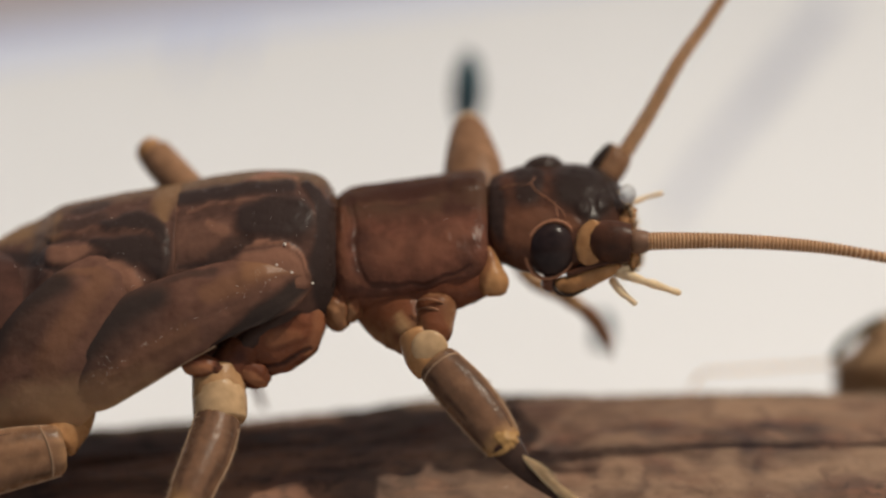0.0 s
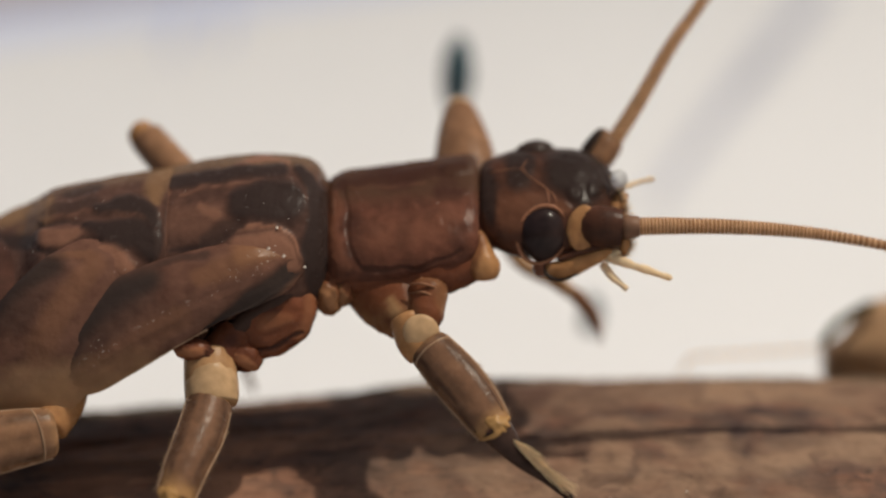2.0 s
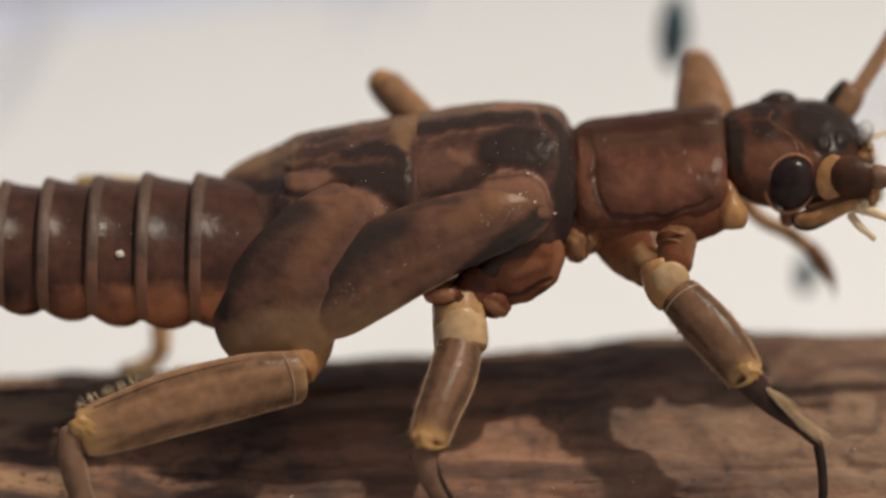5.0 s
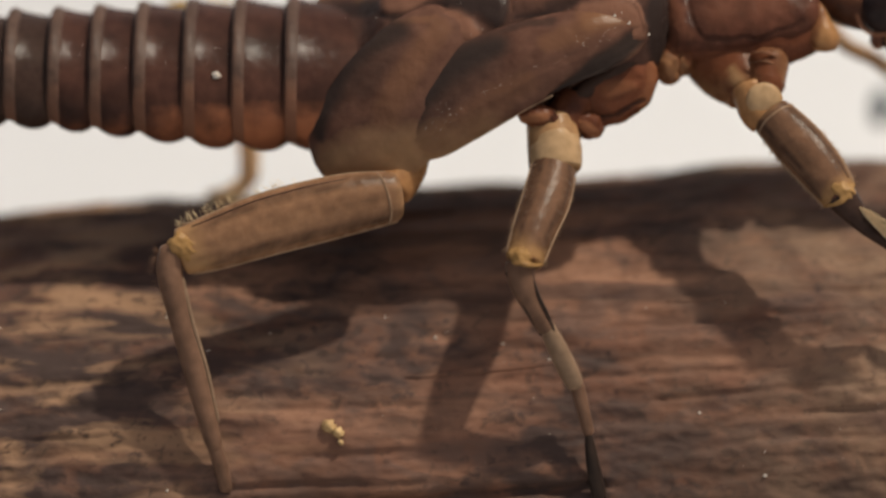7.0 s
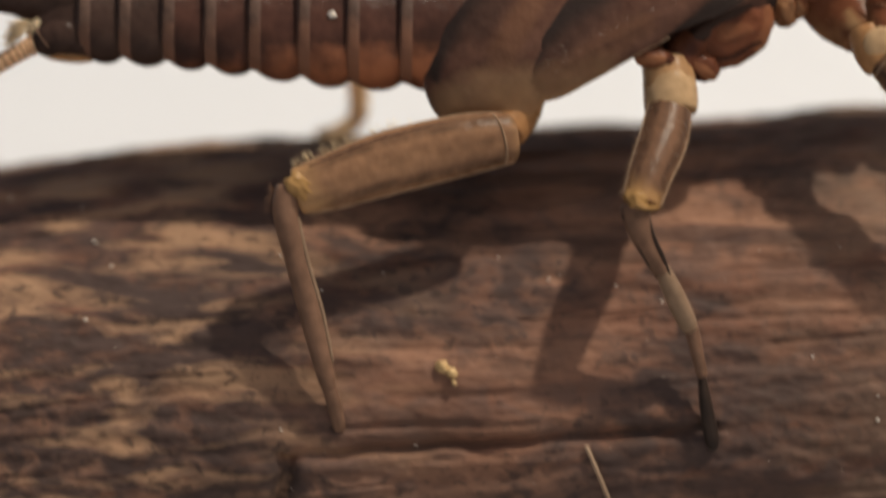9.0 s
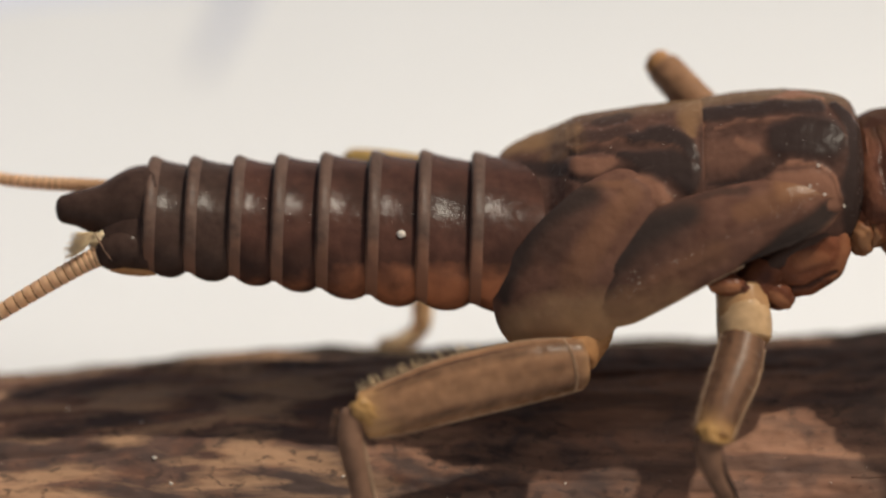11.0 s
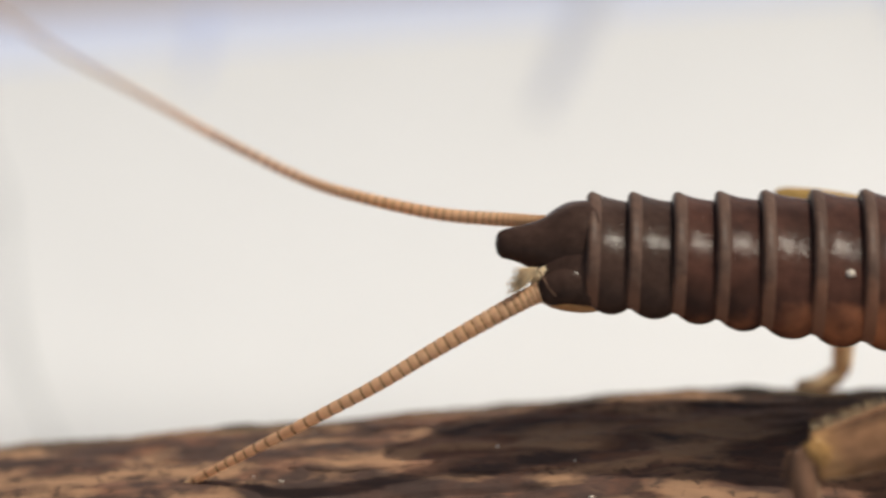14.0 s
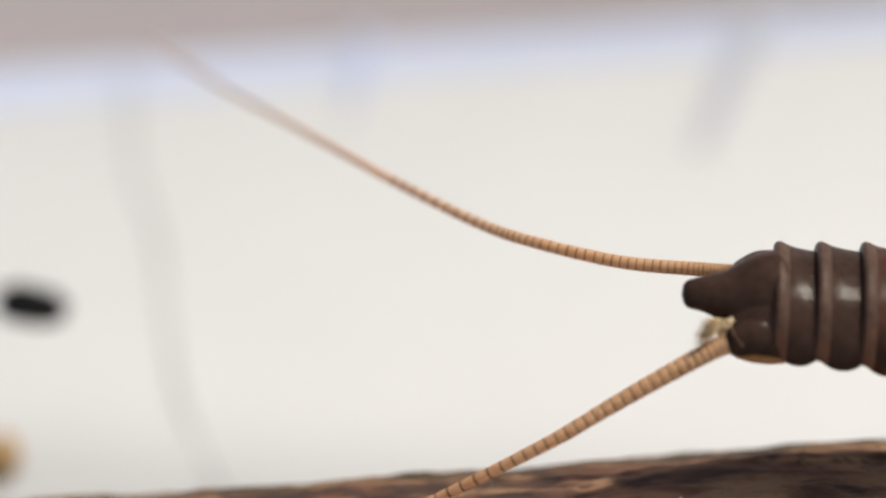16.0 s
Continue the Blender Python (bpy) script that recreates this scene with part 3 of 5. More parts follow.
def abdomen():
    edges = (-3.9, -5.58, -6.78, -7.90, -9.02, -10.03, -10.98, -11.98, -12.9)
    for x0, x1 in zip(edges, edges[1:]):
        rows = []
        for k in range(11):
            t = k / 10
            x = x0 + (x1 - x0 - 0.02) * t
            zc = float(np.interp(x, (-13, -9, -5), (0.02, -0.02, -0.08)))
            a = float(np.interp(x, (-13, -11, -9, -7, -5), (1.54, 1.66, 1.84, 2.02, 2.04)))
            lobe = 0.34 * (1 - abs(2 * t - 1) ** 2.2)
            flare = -0.055 * (1 - t) ** 1.5 + 0.10 * t ** 4
            saw = -0.08 * (1 - t) + 0.11 * t ** 2.2
            rows.append((x, zc, a - 0.20 + 0.62 * lobe + flare, 0.62 * a + 1.2 * flare + 0.6 * saw + 0.05, 0.72 * a - 0.30 + lobe - 0.22 * max(0.0, min(1.0, (-7.5 - x) / 3)), a - 0.06 + saw))
        seg = part("abdomen_segment", hull(rows, sides=72, raw=True), ABDOMEN if x0 > -10.5 else CHITIN, nymph)
        x = rows[-1][0]
        cols = [[r[k] for r in reversed(rows)] for k in range(6)]
        lip = []
        for dx, k in ((0.26, -0.05), (0.21, -0.008), (0.12, 0.007), (0.0, 0.006), (-0.06, 0.004), (-0.09, -0.010), (-0.12, -0.05), (-0.14, -0.10)):
            zc, a, b, e, f = (float(np.interp(x + dx, cols[0], c)) for c in cols[1:])
            lip.append((x + dx, zc, a + k, b + k, e + k - 0.02, f + k))
        part("segment_rim", hull(lip, sides=72, raw=True), EDGE, seg, "paler hind rim of the segment")
    core = [(-4.6, -0.05, 1.80, 1.10, 1.0), (-8, -0.05, 1.74, 1.02, 1.0), (-11, 0.0, 1.46, 0.92, 0.85), (-13, 0.0, 1.35, 0.84, 0.7)]
    part("abdomen_membrane", hull(core, 20), BROWN, nymph, "brown membrane between the segments")
    tip = [(-12.9, 0.02, 1.46, 0.90, 0.80), (-13.4, 0.0, 1.46, 0.86, 0.80), (-13.75, -0.06, 1.34, 0.74, 0.72), (-14.0, -0.12, 1.14, 0.60, 0.60), (-14.16, -0.15, 0.6, 0.3, 0.3)]
    tail = part("tail_segment", hull(tip, 22), CHITIN, nymph, "blunt near-black last segment")
    part("tail_plate", tube(round_ends([(-12.98, 1.7, 0.22, 1.04, 0.95), (-13.4, 1.55, 0.22, 0.93, 0.85), (-14.0, 1.45, 0.18, 0.64, 0.62), (-14.55, 1.38, 0.20, 0.42, 0.45), (-15.08, 1.35, 0.17, 0.28, 0.28)], 40, 0.10), raw=True, sides=32), CHITIN, tail, "rounded black tail plate")
    part("tail_seam", tube([(-14.12, 0.78, -0.32, 0.012, 0.02), (-14.0, 0.66, -0.50, 0.020, 0.03), (-13.85, 0.56, -0.72, 0.020, 0.03), (-13.7, 0.50, -0.90, 0.010, 0.02)], 16, 8), SHIN, tail, "thin pale seam")
    part("cercus_base", tube(round_ends([(-12.95, 0.95, -0.50, 0.50, 0.42), (-13.5, 0.86, -0.66, 0.42, 0.38), (-13.85, 0.87, -0.78, 0.36, 0.33), (-14.1, 0.88, -0.86, 0.27, 0.25)], 26, 0.35), raw=True, sides=24), CHITIN, tail)
    pale = part("paraproct", blob((-14.02, 1.05, -0.46), (0.30, 0.20, 0.18), (0, -38, 0), 0.3, n=(24, 18)), CREAM, nymph, "pale hairy plate between the tail feelers")
    part("hair", bristles([(-14.15, 0.7, -0.30), (-14.2, 0.7, -0.48), (-14.35, 0.7, -0.70)], 260, 0.46, (-0.9, 0, -0.25), 0.30, 3, 0.010), CREAM, pale, "tuft of fine pale hairs")
    part("paraproct", blob((-13.35, 1.3, -1.10), (0.66, 0.5, 0.16), (0, 6, 0), 0.1), TAN, nymph, "pale plate under the tail")
    part("speck", blob(surface([(-8, -0.05, 2.05, 1.3, 1.2), (-6.5, -0.05, 2.05, 1.3, 1.2)], -7.26, -0.12, 0.0), (0.09, 0.03, 0.075), (0, 20, 0), 0.6), SPECK, nymph, "white speck stuck on the abdomen")


ANTENNA_BASE = (9.62, 3.0, 3.64)


def feelers():
    for name, path, r0, r1, joints, sheath, ringed, proud in (
            ("antenna", [(9.75, 0.6, 1.62), (10.71, 0.6, 1.63), (11.99, 0.7, 1.60), (13.27, 0.8, 1.51), (14.56, 0.9, 1.34), (16.5, 1.2, 0.93), (19, 1.7, 0.15)], 0.212, 0.085, 84, FEELER, FEELER_RING, 1.045),
            ("antenna", [ANTENNA_BASE, (10.24, 3.1, 4.6), (10.92, 3.2, 5.76), (11.60, 3.4, 6.70), (12.55, 3.7, 8.1), (13.9, 4.2, 10.0), (14.5, 4.6, 12)], 0.19, 0.09, 84, FEELER, FEELER_RING, 1.045),
            ("cercus", [(-13.9, 2.4, 0.68), (-14.64, 2.6, 0.71), (-16.41, 3.0, 0.78), (-18.34, 3.6, 1.11), (-19.66, 4.4, 1.47), (-21.73, 6.0, 2.34), (-23.19, 7.6, 3.02), (-24.73, 9.6, 3.72), (-26.38, 12, 4.47), (-28.18, 15, 5.35),
                        (-29.11, 17, 5.78)], 0.185, 0.075, 92, TAIL, TAIL_RING, 1.04),
            ("cercus", [(-13.7, 0.9, -0.72), (-14.25, 0.9, -0.94), (-15.3, 0.9, -1.57), (-16.5, 1.0, -2.34), (-17.6, 1.1, -3.08), (-18.8, 1.4, -3.80), (-20.2, 2.0, -4.62), (-21.24, 2.4, -5.23), (-22.41, 2.9, -5.92)], 0.27, 0.085, 48, TAIL, TAIL_RING, 1.04)):
        tail = name == "cercus"
        fine = spline(path, 1601)
        n = joints * 4 + 1
        s = np.array([fine[int(round(1600 * (i / (n - 1)) ** (1.35 if tail else 1.0)))] for i in range(n)])
        radius = [r0 + (r1 - r0) * (i / (n - 1)) ** (0.9 if tail else 1.0) for i in range(n)]
        swell = (0.93, 1.0, 1.04, 1.0) if tail else (0.97, 1.0, 1.03, 1.0)
        bm = tube([(*p, r * swell[i % 4], r * swell[i % 4]) for i, (p, r) in enumerate(zip(s, radius))], raw=True, sides=12)
        amber, grey = bm.verts.layers.float.new("amber"), bm.verts.layers.float.new("grey")
        for k, v in enumerate(bm.verts):
            t = (k // 12) / (n - 1)
            v[amber] = max(0.0, min(1.0, 1.1 - t / 0.16))
            # The far feeler's end is painted greyer, for its blur against the pale paper.
            v[grey] = max(0.0, min(0.9, (t - 0.40) / 0.45)) if path[-1][1] > 10 else 0.0
        ob = part(name, bm, sheath, nymph, "pale amber ringed tail feeler" if tail else "amber ringed feeler")
        ring = bmesh.new()
        for k in range(joints):
            i = 4 * k + (0 if tail else 2)
            if i < 1 or (tail and path[-1][1] > 10 and k > 0.6 * joints):
                continue
            a, b, d, r = s[i - 1], s[i], s[i + 1], radius[i] * (0.955 if tail else proud)
            w = 0.42 if tail else 0.75
            tube([(*(b + (a - b) * w), r * 0.98, r * 0.98), (*b, r * 1.015, r * 1.015), (*(b + (d - b) * w), r * 0.98, r * 0.98)], raw=True, sides=12, bm=ring)
        tagged(part("feeler_ring", ring, ringed, ob, "rings along the feeler"), kind="stuff")


def head():
    h = part("head", marked_hull(SKULL, [(7.9, 9.55, 2.1, 3.45, -0.12, "dark", 1.0, 0.05), (6.4, 6.8, 1.6, 3.1, 0.0, "dark", 0.9, 0.0), (7.0, 7.7, 2.6, 3.5, 0.3, "dark", 0.9, 0.02),
                                         (6.75, 7.6, 1.5, 2.5, 0.1, "tan", 0.5, 0.0), (7.2, 7.9, 2.1, 2.45, -0.3, "tan", 0.6, 0.0), (8.1, 8.5, 1.9, 2.2, 0.0, "tan", 0.8, 0.03), (8.9, 9.3, 2.3, 2.6, 0.0, "", 0, 0.05),
                                         (8.35, 8.7, 2.25, 2.55, 0.0, "", 0, 0.05)], power=2.2, relief=0.015), HEAD, nymph, "glossy dark brown head")
    for path, r in ([(6.72, 2.88), (7.1, 2.96), (7.44, 2.96)], 0.013), ([(7.57, 3.18), (7.44, 2.96), (7.62, 2.75), (7.95, 2.50), (8.02, 2.18)], 0.020), ([(7.95, 2.50), (8.12, 2.34), (8.22, 2.12)], 0.018):
        part("suture", seam(SKULL, path, 0.7 * r, 26, 0.035), RIM, h, "thin tan seam across the head")
    ring = [(7.85 + 0.56 * math.cos(q) + 0.09 * math.sin(q), 0.62 + 0.05 * math.cos(q) ** 2, 1.47 + 0.65 * math.sin(q), 0.042, 0.045) for q in [2 * math.pi * j / 40 for j in range(41)]]
    part("eye_ring", tube(ring, raw=True, sides=8), RIM, h, "thin tan ring round the eye")
    part("eye", blob((7.87, 0.68, 1.47), (0.52, 0.34, 0.61), (0, 10, 0), n=(28, 20)), EYE, h, "bulging black eye")
    part("eye", blob(body(7.72, 2.15, -1.32, 0.30), (0.50, 0.42, 0.34), (0, -12, 0)), SOOT, h, "bulging black eye")
    part("cheek_patch", blob((8.76, 0.50, 1.60), (0.36, 0.10, 0.52), (0, 10, 0), 0.06, n=(32, 24)), TAN, h, "amber-yellow patch before the eye")
    part("scape", tube(round_ends([(8.96, 0.72, 1.65, 0.47, 0.40), (9.14, 0.58, 1.63, 0.49, 0.42), (9.4, 0.53, 1.6, 0.48, 0.40), (9.66, 0.53, 1.58, 0.44, 0.36)], 24, 0.07)), HEAD, h, "dark brown first joint of the feeler")
    part("pedicel", tube(round_ends([(9.60, 0.6, 1.6, 0.20, 0.20), (9.74, 0.6, 1.61, 0.27, 0.27), (9.95, 0.6, 1.62, 0.255, 0.255), (10.1, 0.6, 1.62, 0.205, 0.205)], 18, 0.2)), SHIN, h, "dark collar of the feeler")
    part("scape", tube(round_ends([(8.95, 2.8, 2.95, 0.36, 0.32), (9.22, 2.9, 3.25, 0.38, 0.34), (9.47, 3.0, 3.56, 0.35, 0.32), (9.62, 3.0, 3.74, 0.24, 0.24)], 20, 0.08)), THIGH, h, "brown first joint of the feeler")
    part("scape_ridge", tube([(8.76, 2.6, 3.12, 0.08, 0.10), (8.98, 2.65, 3.46, 0.13, 0.16), (9.22, 2.75, 3.78, 0.09, 0.12), (9.34, 2.8, 3.88, 0.04, 0.05)], 20, 12), CLAW, h)
    part("mandible", tube(round_ends([(7.92, 0.9, 0.66, 0.16, 0.2), (8.35, 0.8, 0.68, 0.24, 0.3), (8.9, 0.8, 0.92, 0.22, 0.3), (9.45, 0.8, 1.12, 0.15, 0.25)], 20)), TAN, h, "pale beige jaw edged with brown")
    part("jaw_edge", tube([(7.88, 0.78, 0.80, 0.03, 0.03), (7.98, 0.66, 0.52, 0.05, 0.05), (8.3, 0.6, 0.44, 0.035, 0.03), (8.65, 0.6, 0.58, 0.02, 0.02)], 16, 8), CLAW, h)
    part("jaw_base", blob((7.82, 1.0, 0.72), (0.20, 0.3, 0.22)), BROWN, h)
    part("gena", tube(round_ends([(8.2, 0.75, 0.90, 0.10, 0.2), (8.8, 0.65, 1.10, 0.10, 0.2), (9.5, 0.65, 1.24, 0.07, 0.15)], 16)), HEAD, h)
    part("labrum", blob((9.55, 1.5, 1.9), (0.24, 0.55, 0.55), (0, 18, 0), 0.35), TAN, h, "pale bristly lip")
    part("lip_lobe", blob((9.72, 0.85, 1.22), (0.16, 0.25, 0.24), (0, 0, 0), 0.35), TAN, h)
    part("lip_lobe", blob((9.45, 0.85, 0.98), (0.26, 0.25, 0.16), (0, -15, 0), 0.35), CREAM, h)
    part("lip_fuzz", bristles([(9.38, 1.3, 2.8), (9.68, 1.0, 2.2), (9.82, 0.8, 1.5), (9.75, 0.7, 1.05), (9.4, 0.7, 0.75)], 150, 0.20, (0.9, -0.1, 0.1), 0.6, 8, 0.010), CREAM, h, "fine pale hairs round the mouth")
    part("lip_hair", bristles([(9.45, 1.2, 2.55), (9.66, 1.0, 2.2), (9.74, 0.9, 1.95)], 12, 0.22, (0.7, 0, 0.6), 0.35, 4, 0.018), CLAW, h, "dark bristles on the lip")
    for rows in ([(9.3, 0.8, 0.95, 0.10, 0.1), (9.7, 0.6, 0.82, 0.12, 0.12), (9.95, 0.55, 0.72, 0.085, 0.09), (10.15, 0.5, 0.66, 0.105, 0.1), (10.45, 0.5, 0.55, 0.075, 0.08), (10.77, 0.5, 0.44, 0.085, 0.08)],
                 [(9.2, 0.9, 0.8, 0.10, 0.1), (9.42, 0.7, 0.5, 0.1, 0.1), (9.58, 0.65, 0.36, 0.07, 0.07), (9.76, 0.6, 0.2, 0.075, 0.07)],
                 [(9.6, 2.0, 2.45, 0.07, 0.07), (9.95, 2.1, 2.58, 0.06, 0.06), (10.2, 2.15, 2.66, 0.05, 0.05), (10.48, 2.2, 2.72, 0.065, 0.06)]):
        part("palp", tube(round_ends([(x, y, z, 0.95 * a, 0.95 * b) for x, y, z, a, b in rows], 28, 0.08)), CREAM, h, "pale jointed mouth feeler")


def thorax():
    shield = part("pronotum", brush(hull(PRO, 120, 160, 2.6), [
        ("tan", 0.5, 0.02, 1.3, [(3.15, 2.4, 0.10), (3.18, 1.4, 0.12), (3.4, 0.75, 0.10)]), ("tan", 0.5, 0.03, 1.7, [(4.1, 1.45, 0.35), (5.2, 1.65, 0.40), (5.7, 1.9, 0.3)]),
        ("dark", 0.65, -0.03, 0.9, [(3.42, 2.5, 0.03), (3.46, 1.5, 0.05), (3.72, 0.78, 0.05), (4.6, 0.70, 0.05), (5.4, 0.84, 0.05), (6.0, 1.14, 0.04)]),
        ("dark", 0.8, 0.0, 1.5, [(3.4, 2.72, 0.14), (5.0, 2.90, 0.18), (6.1, 3.1, 0.14)]), ("dark", 0.4, 0.0, 1.6, [(4.7, 1.2, 0.16), (4.8, 2.2, 0.20)]),
        ("tan", 0.7, 0.03, 0.9, [(4.82, 2.02, 0.025), (4.92, 2.14, 0.03), (5.02, 2.02, 0.025)]), ("tan", 0.7, 0.03, 0.9, [(5.36, 1.74, 0.025), (5.50, 1.86, 0.035), (5.56, 1.70, 0.025)]),
        ("tan", 0.4, 0.02, 1.2, [(3.5, 2.58, 0.02), (4.6, 2.60, 0.025), (5.4, 2.72, 0.02)]), ("", 0.0, 0.05, 1.2, [(5.7, 2.95, 0.12), (6.2, 3.05, 0.10)])], 0.02, 0.10),
        PRONOTUM, nymph, "reddish-brown shield behind the head")
    part("rim", seam(PRO, [(3.12, 2.4), (3.16, 1.8), (3.32, 0.95), (3.62, 0.66), (4.3, 0.64), (5.2, 0.80), (5.9, 1.02), (6.22, 1.4), (6.33, 2.1)], 0.045, 44, 0.012), BROWN, shield)
    part("far_corner", blob((6.02, 2.6, 3.0), (0.32, 0.4, 0.24), (0, -12, 0)), PRONOTUM, shield)
    under = [(2.5, 1.2, 1.2, 0.5, 1.2), (3.4, 1.3, 1.25, 0.5, 1.35), (4.6, 1.5, 1.3, 0.5, 1.35), (5.8, 1.75, 1.3, 0.4, 1.1), (6.6, 2.0, 1.1, 0.4, 0.9), (7.0, 2.1, 0.9, 0.3, 0.6)]
    part("prothorax", hull(under, 20), ORANGE, nymph, "orange underside behind the head")
    neck = tube(round_ends([(6.40, 1.0, 1.55, 0.10, 0.15), (6.50, 0.85, 1.15, 0.22, 0.24), (6.52, 0.75, 0.78, 0.37, 0.32), (6.52, 0.75, 0.42, 0.30, 0.28)], 36, 0.16), raw=True, sides=28)
    part("neck_lobe", brush(neck, [("red", 0.8, 0.0, 0.9, [(6.45, 1.4, 0.16), (6.28, 0.9, 0.14), (6.25, 0.5, 0.08)]), ("pale", 0.5, 0.0, 0.9, [(6.62, 0.75, 0.12)])], 0.03), TAN, nymph, "tan pear-shaped lobe under the neck")
    part("sternum_fold", tube(round_ends([(2.35, 1.2, 0.62, 0.40, 0.4), (2.9, 1.12, 0.56, 0.42, 0.45), (3.6, 1.05, 0.56, 0.46, 0.5), (4.3, 1.0, 0.55, 0.5, 0.5)], 30)), ORANGE, nymph, "wrinkled red-brown membrane between the first two leg pairs")
    lobe = blob((3.02, 0.80, 0.14), (0.38, 0.36, 0.46), (0, -14, 0), 0.22, n=(40, 28))
    part("sternum_lobe", brush(lobe, [("red", 0.9, -0.03, 0.7, [(2.95, 0.55, 0.12), (3.25, 0.35, 0.06), (3.3, -0.1, 0.05)]), ("pale", 0.5, 0.02, 0.9, [(3.0, 0.0, 0.16)])], 0.04), ROOT, nymph, "small tan lobe under the shield")
    part("sternum_lobe", brush(blob((3.36, 0.82, 0.20), (0.24, 0.3, 0.34), (0, 12, 0), 0.2, n=(30, 22)), [("red", 0.9, 0.0, 0.8, [(3.4, 0.45, 0.14), (3.5, 0.1, 0.06)])], 0.03), ROOT, nymph, "small tan lobe under the shield")
    ridge = tube(round_ends([(3.9, 0.95, 0.52, 0.42, 0.3), (5.0, 0.72, 0.56, 0.46, 0.3), (5.8, 0.78, 0.70, 0.50, 0.3), (6.45, 0.95, 0.92, 0.42, 0.3)], 30), raw=True, sides=18)
    for v in ridge.verts:
        v.co += 0.05 * noise.noise_vector(v.co * 3.0)
    part("pleural_fold", ridge, ORANGE, nymph, "orange fold along the edge of the shield")

    mid = part("mesothorax", brush(hull(MESO, 120, 170), [
        ("tan", 0.30, 0.02, 1.12, [(-0.35, 1.85, 0.34), (0.55, 1.85, 0.40)]), ("tan", 0.75, 0.02, 1.44, [(0.15, 2.15, 0.10), (0.55, 1.98, 0.16)]),
        ("dark", 0.95, 0.03, 0.72, [(-0.55, 2.72, 0.15), (0.2, 2.80, 0.16), (1.0, 2.95, 0.16), (2.0, 2.95, 0.14)]),
        ("dark", 1.0, 0.06, 0.64, [(1.12, 2.22, 0.34), (1.75, 2.30, 0.50), (2.1, 2.25, 0.46)]), ("dark", 0.7, -0.03, 0.96, [(0.30, 1.45, 0.14), (0.62, 1.60, 0.22), (0.95, 1.75, 0.20)]),
        ("dark", 1.0, 0.03, 0.56, [(2.35, 3.0, 0.10), (2.72, 2.5, 0.18), (2.80, 1.7, 0.30), (2.76, 1.0, 0.34), (2.85, 0.3, 0.26)]),
        ("dark", 0.8, -0.03, 0.80, [(-0.45, 1.22, 0.05), (0.2, 1.26, 0.07), (0.8, 1.5, 0.06)]),
        ("tan", 0.9, 0.02, 0.96, [(0.9, 3.10, 0.05), (1.5, 3.26, 0.08), (2.1, 3.16, 0.05)]), ("tan", 0.55, 0.03, 1.28, [(-0.30, 2.42, 0.03), (0.2, 2.60, 0.03), (0.9, 2.66, 0.03), (1.6, 2.72, 0.035), (2.25, 2.55, 0.035), (2.6, 2.28, 0.03)]),
        ("tan", 0.75, -0.02, 0.96, [(-0.62, 2.5, 0.06), (-0.66, 1.9, 0.06), (-0.64, 1.1, 0.05)]), ("gold", 0.8, -0.02, 0.80, [(-0.72, 3.0, 0.16), (-0.70, 2.6, 0.08)]),
        ("tan", 0.95, 0.10, 0.80, [(1.15, 1.12, 0.36), (1.8, 1.20, 0.40), (2.2, 0.92, 0.28)]), ("tan", 1.0, 0.05, 1.12, [(0.95, 1.55, 0.035), (1.35, 1.72, 0.05), (1.85, 1.68, 0.045), (2.25, 1.42, 0.04), (2.42, 0.95, 0.04)])]),
        SHIELD, nymph, "blackish middle thorax plate with tan marks")
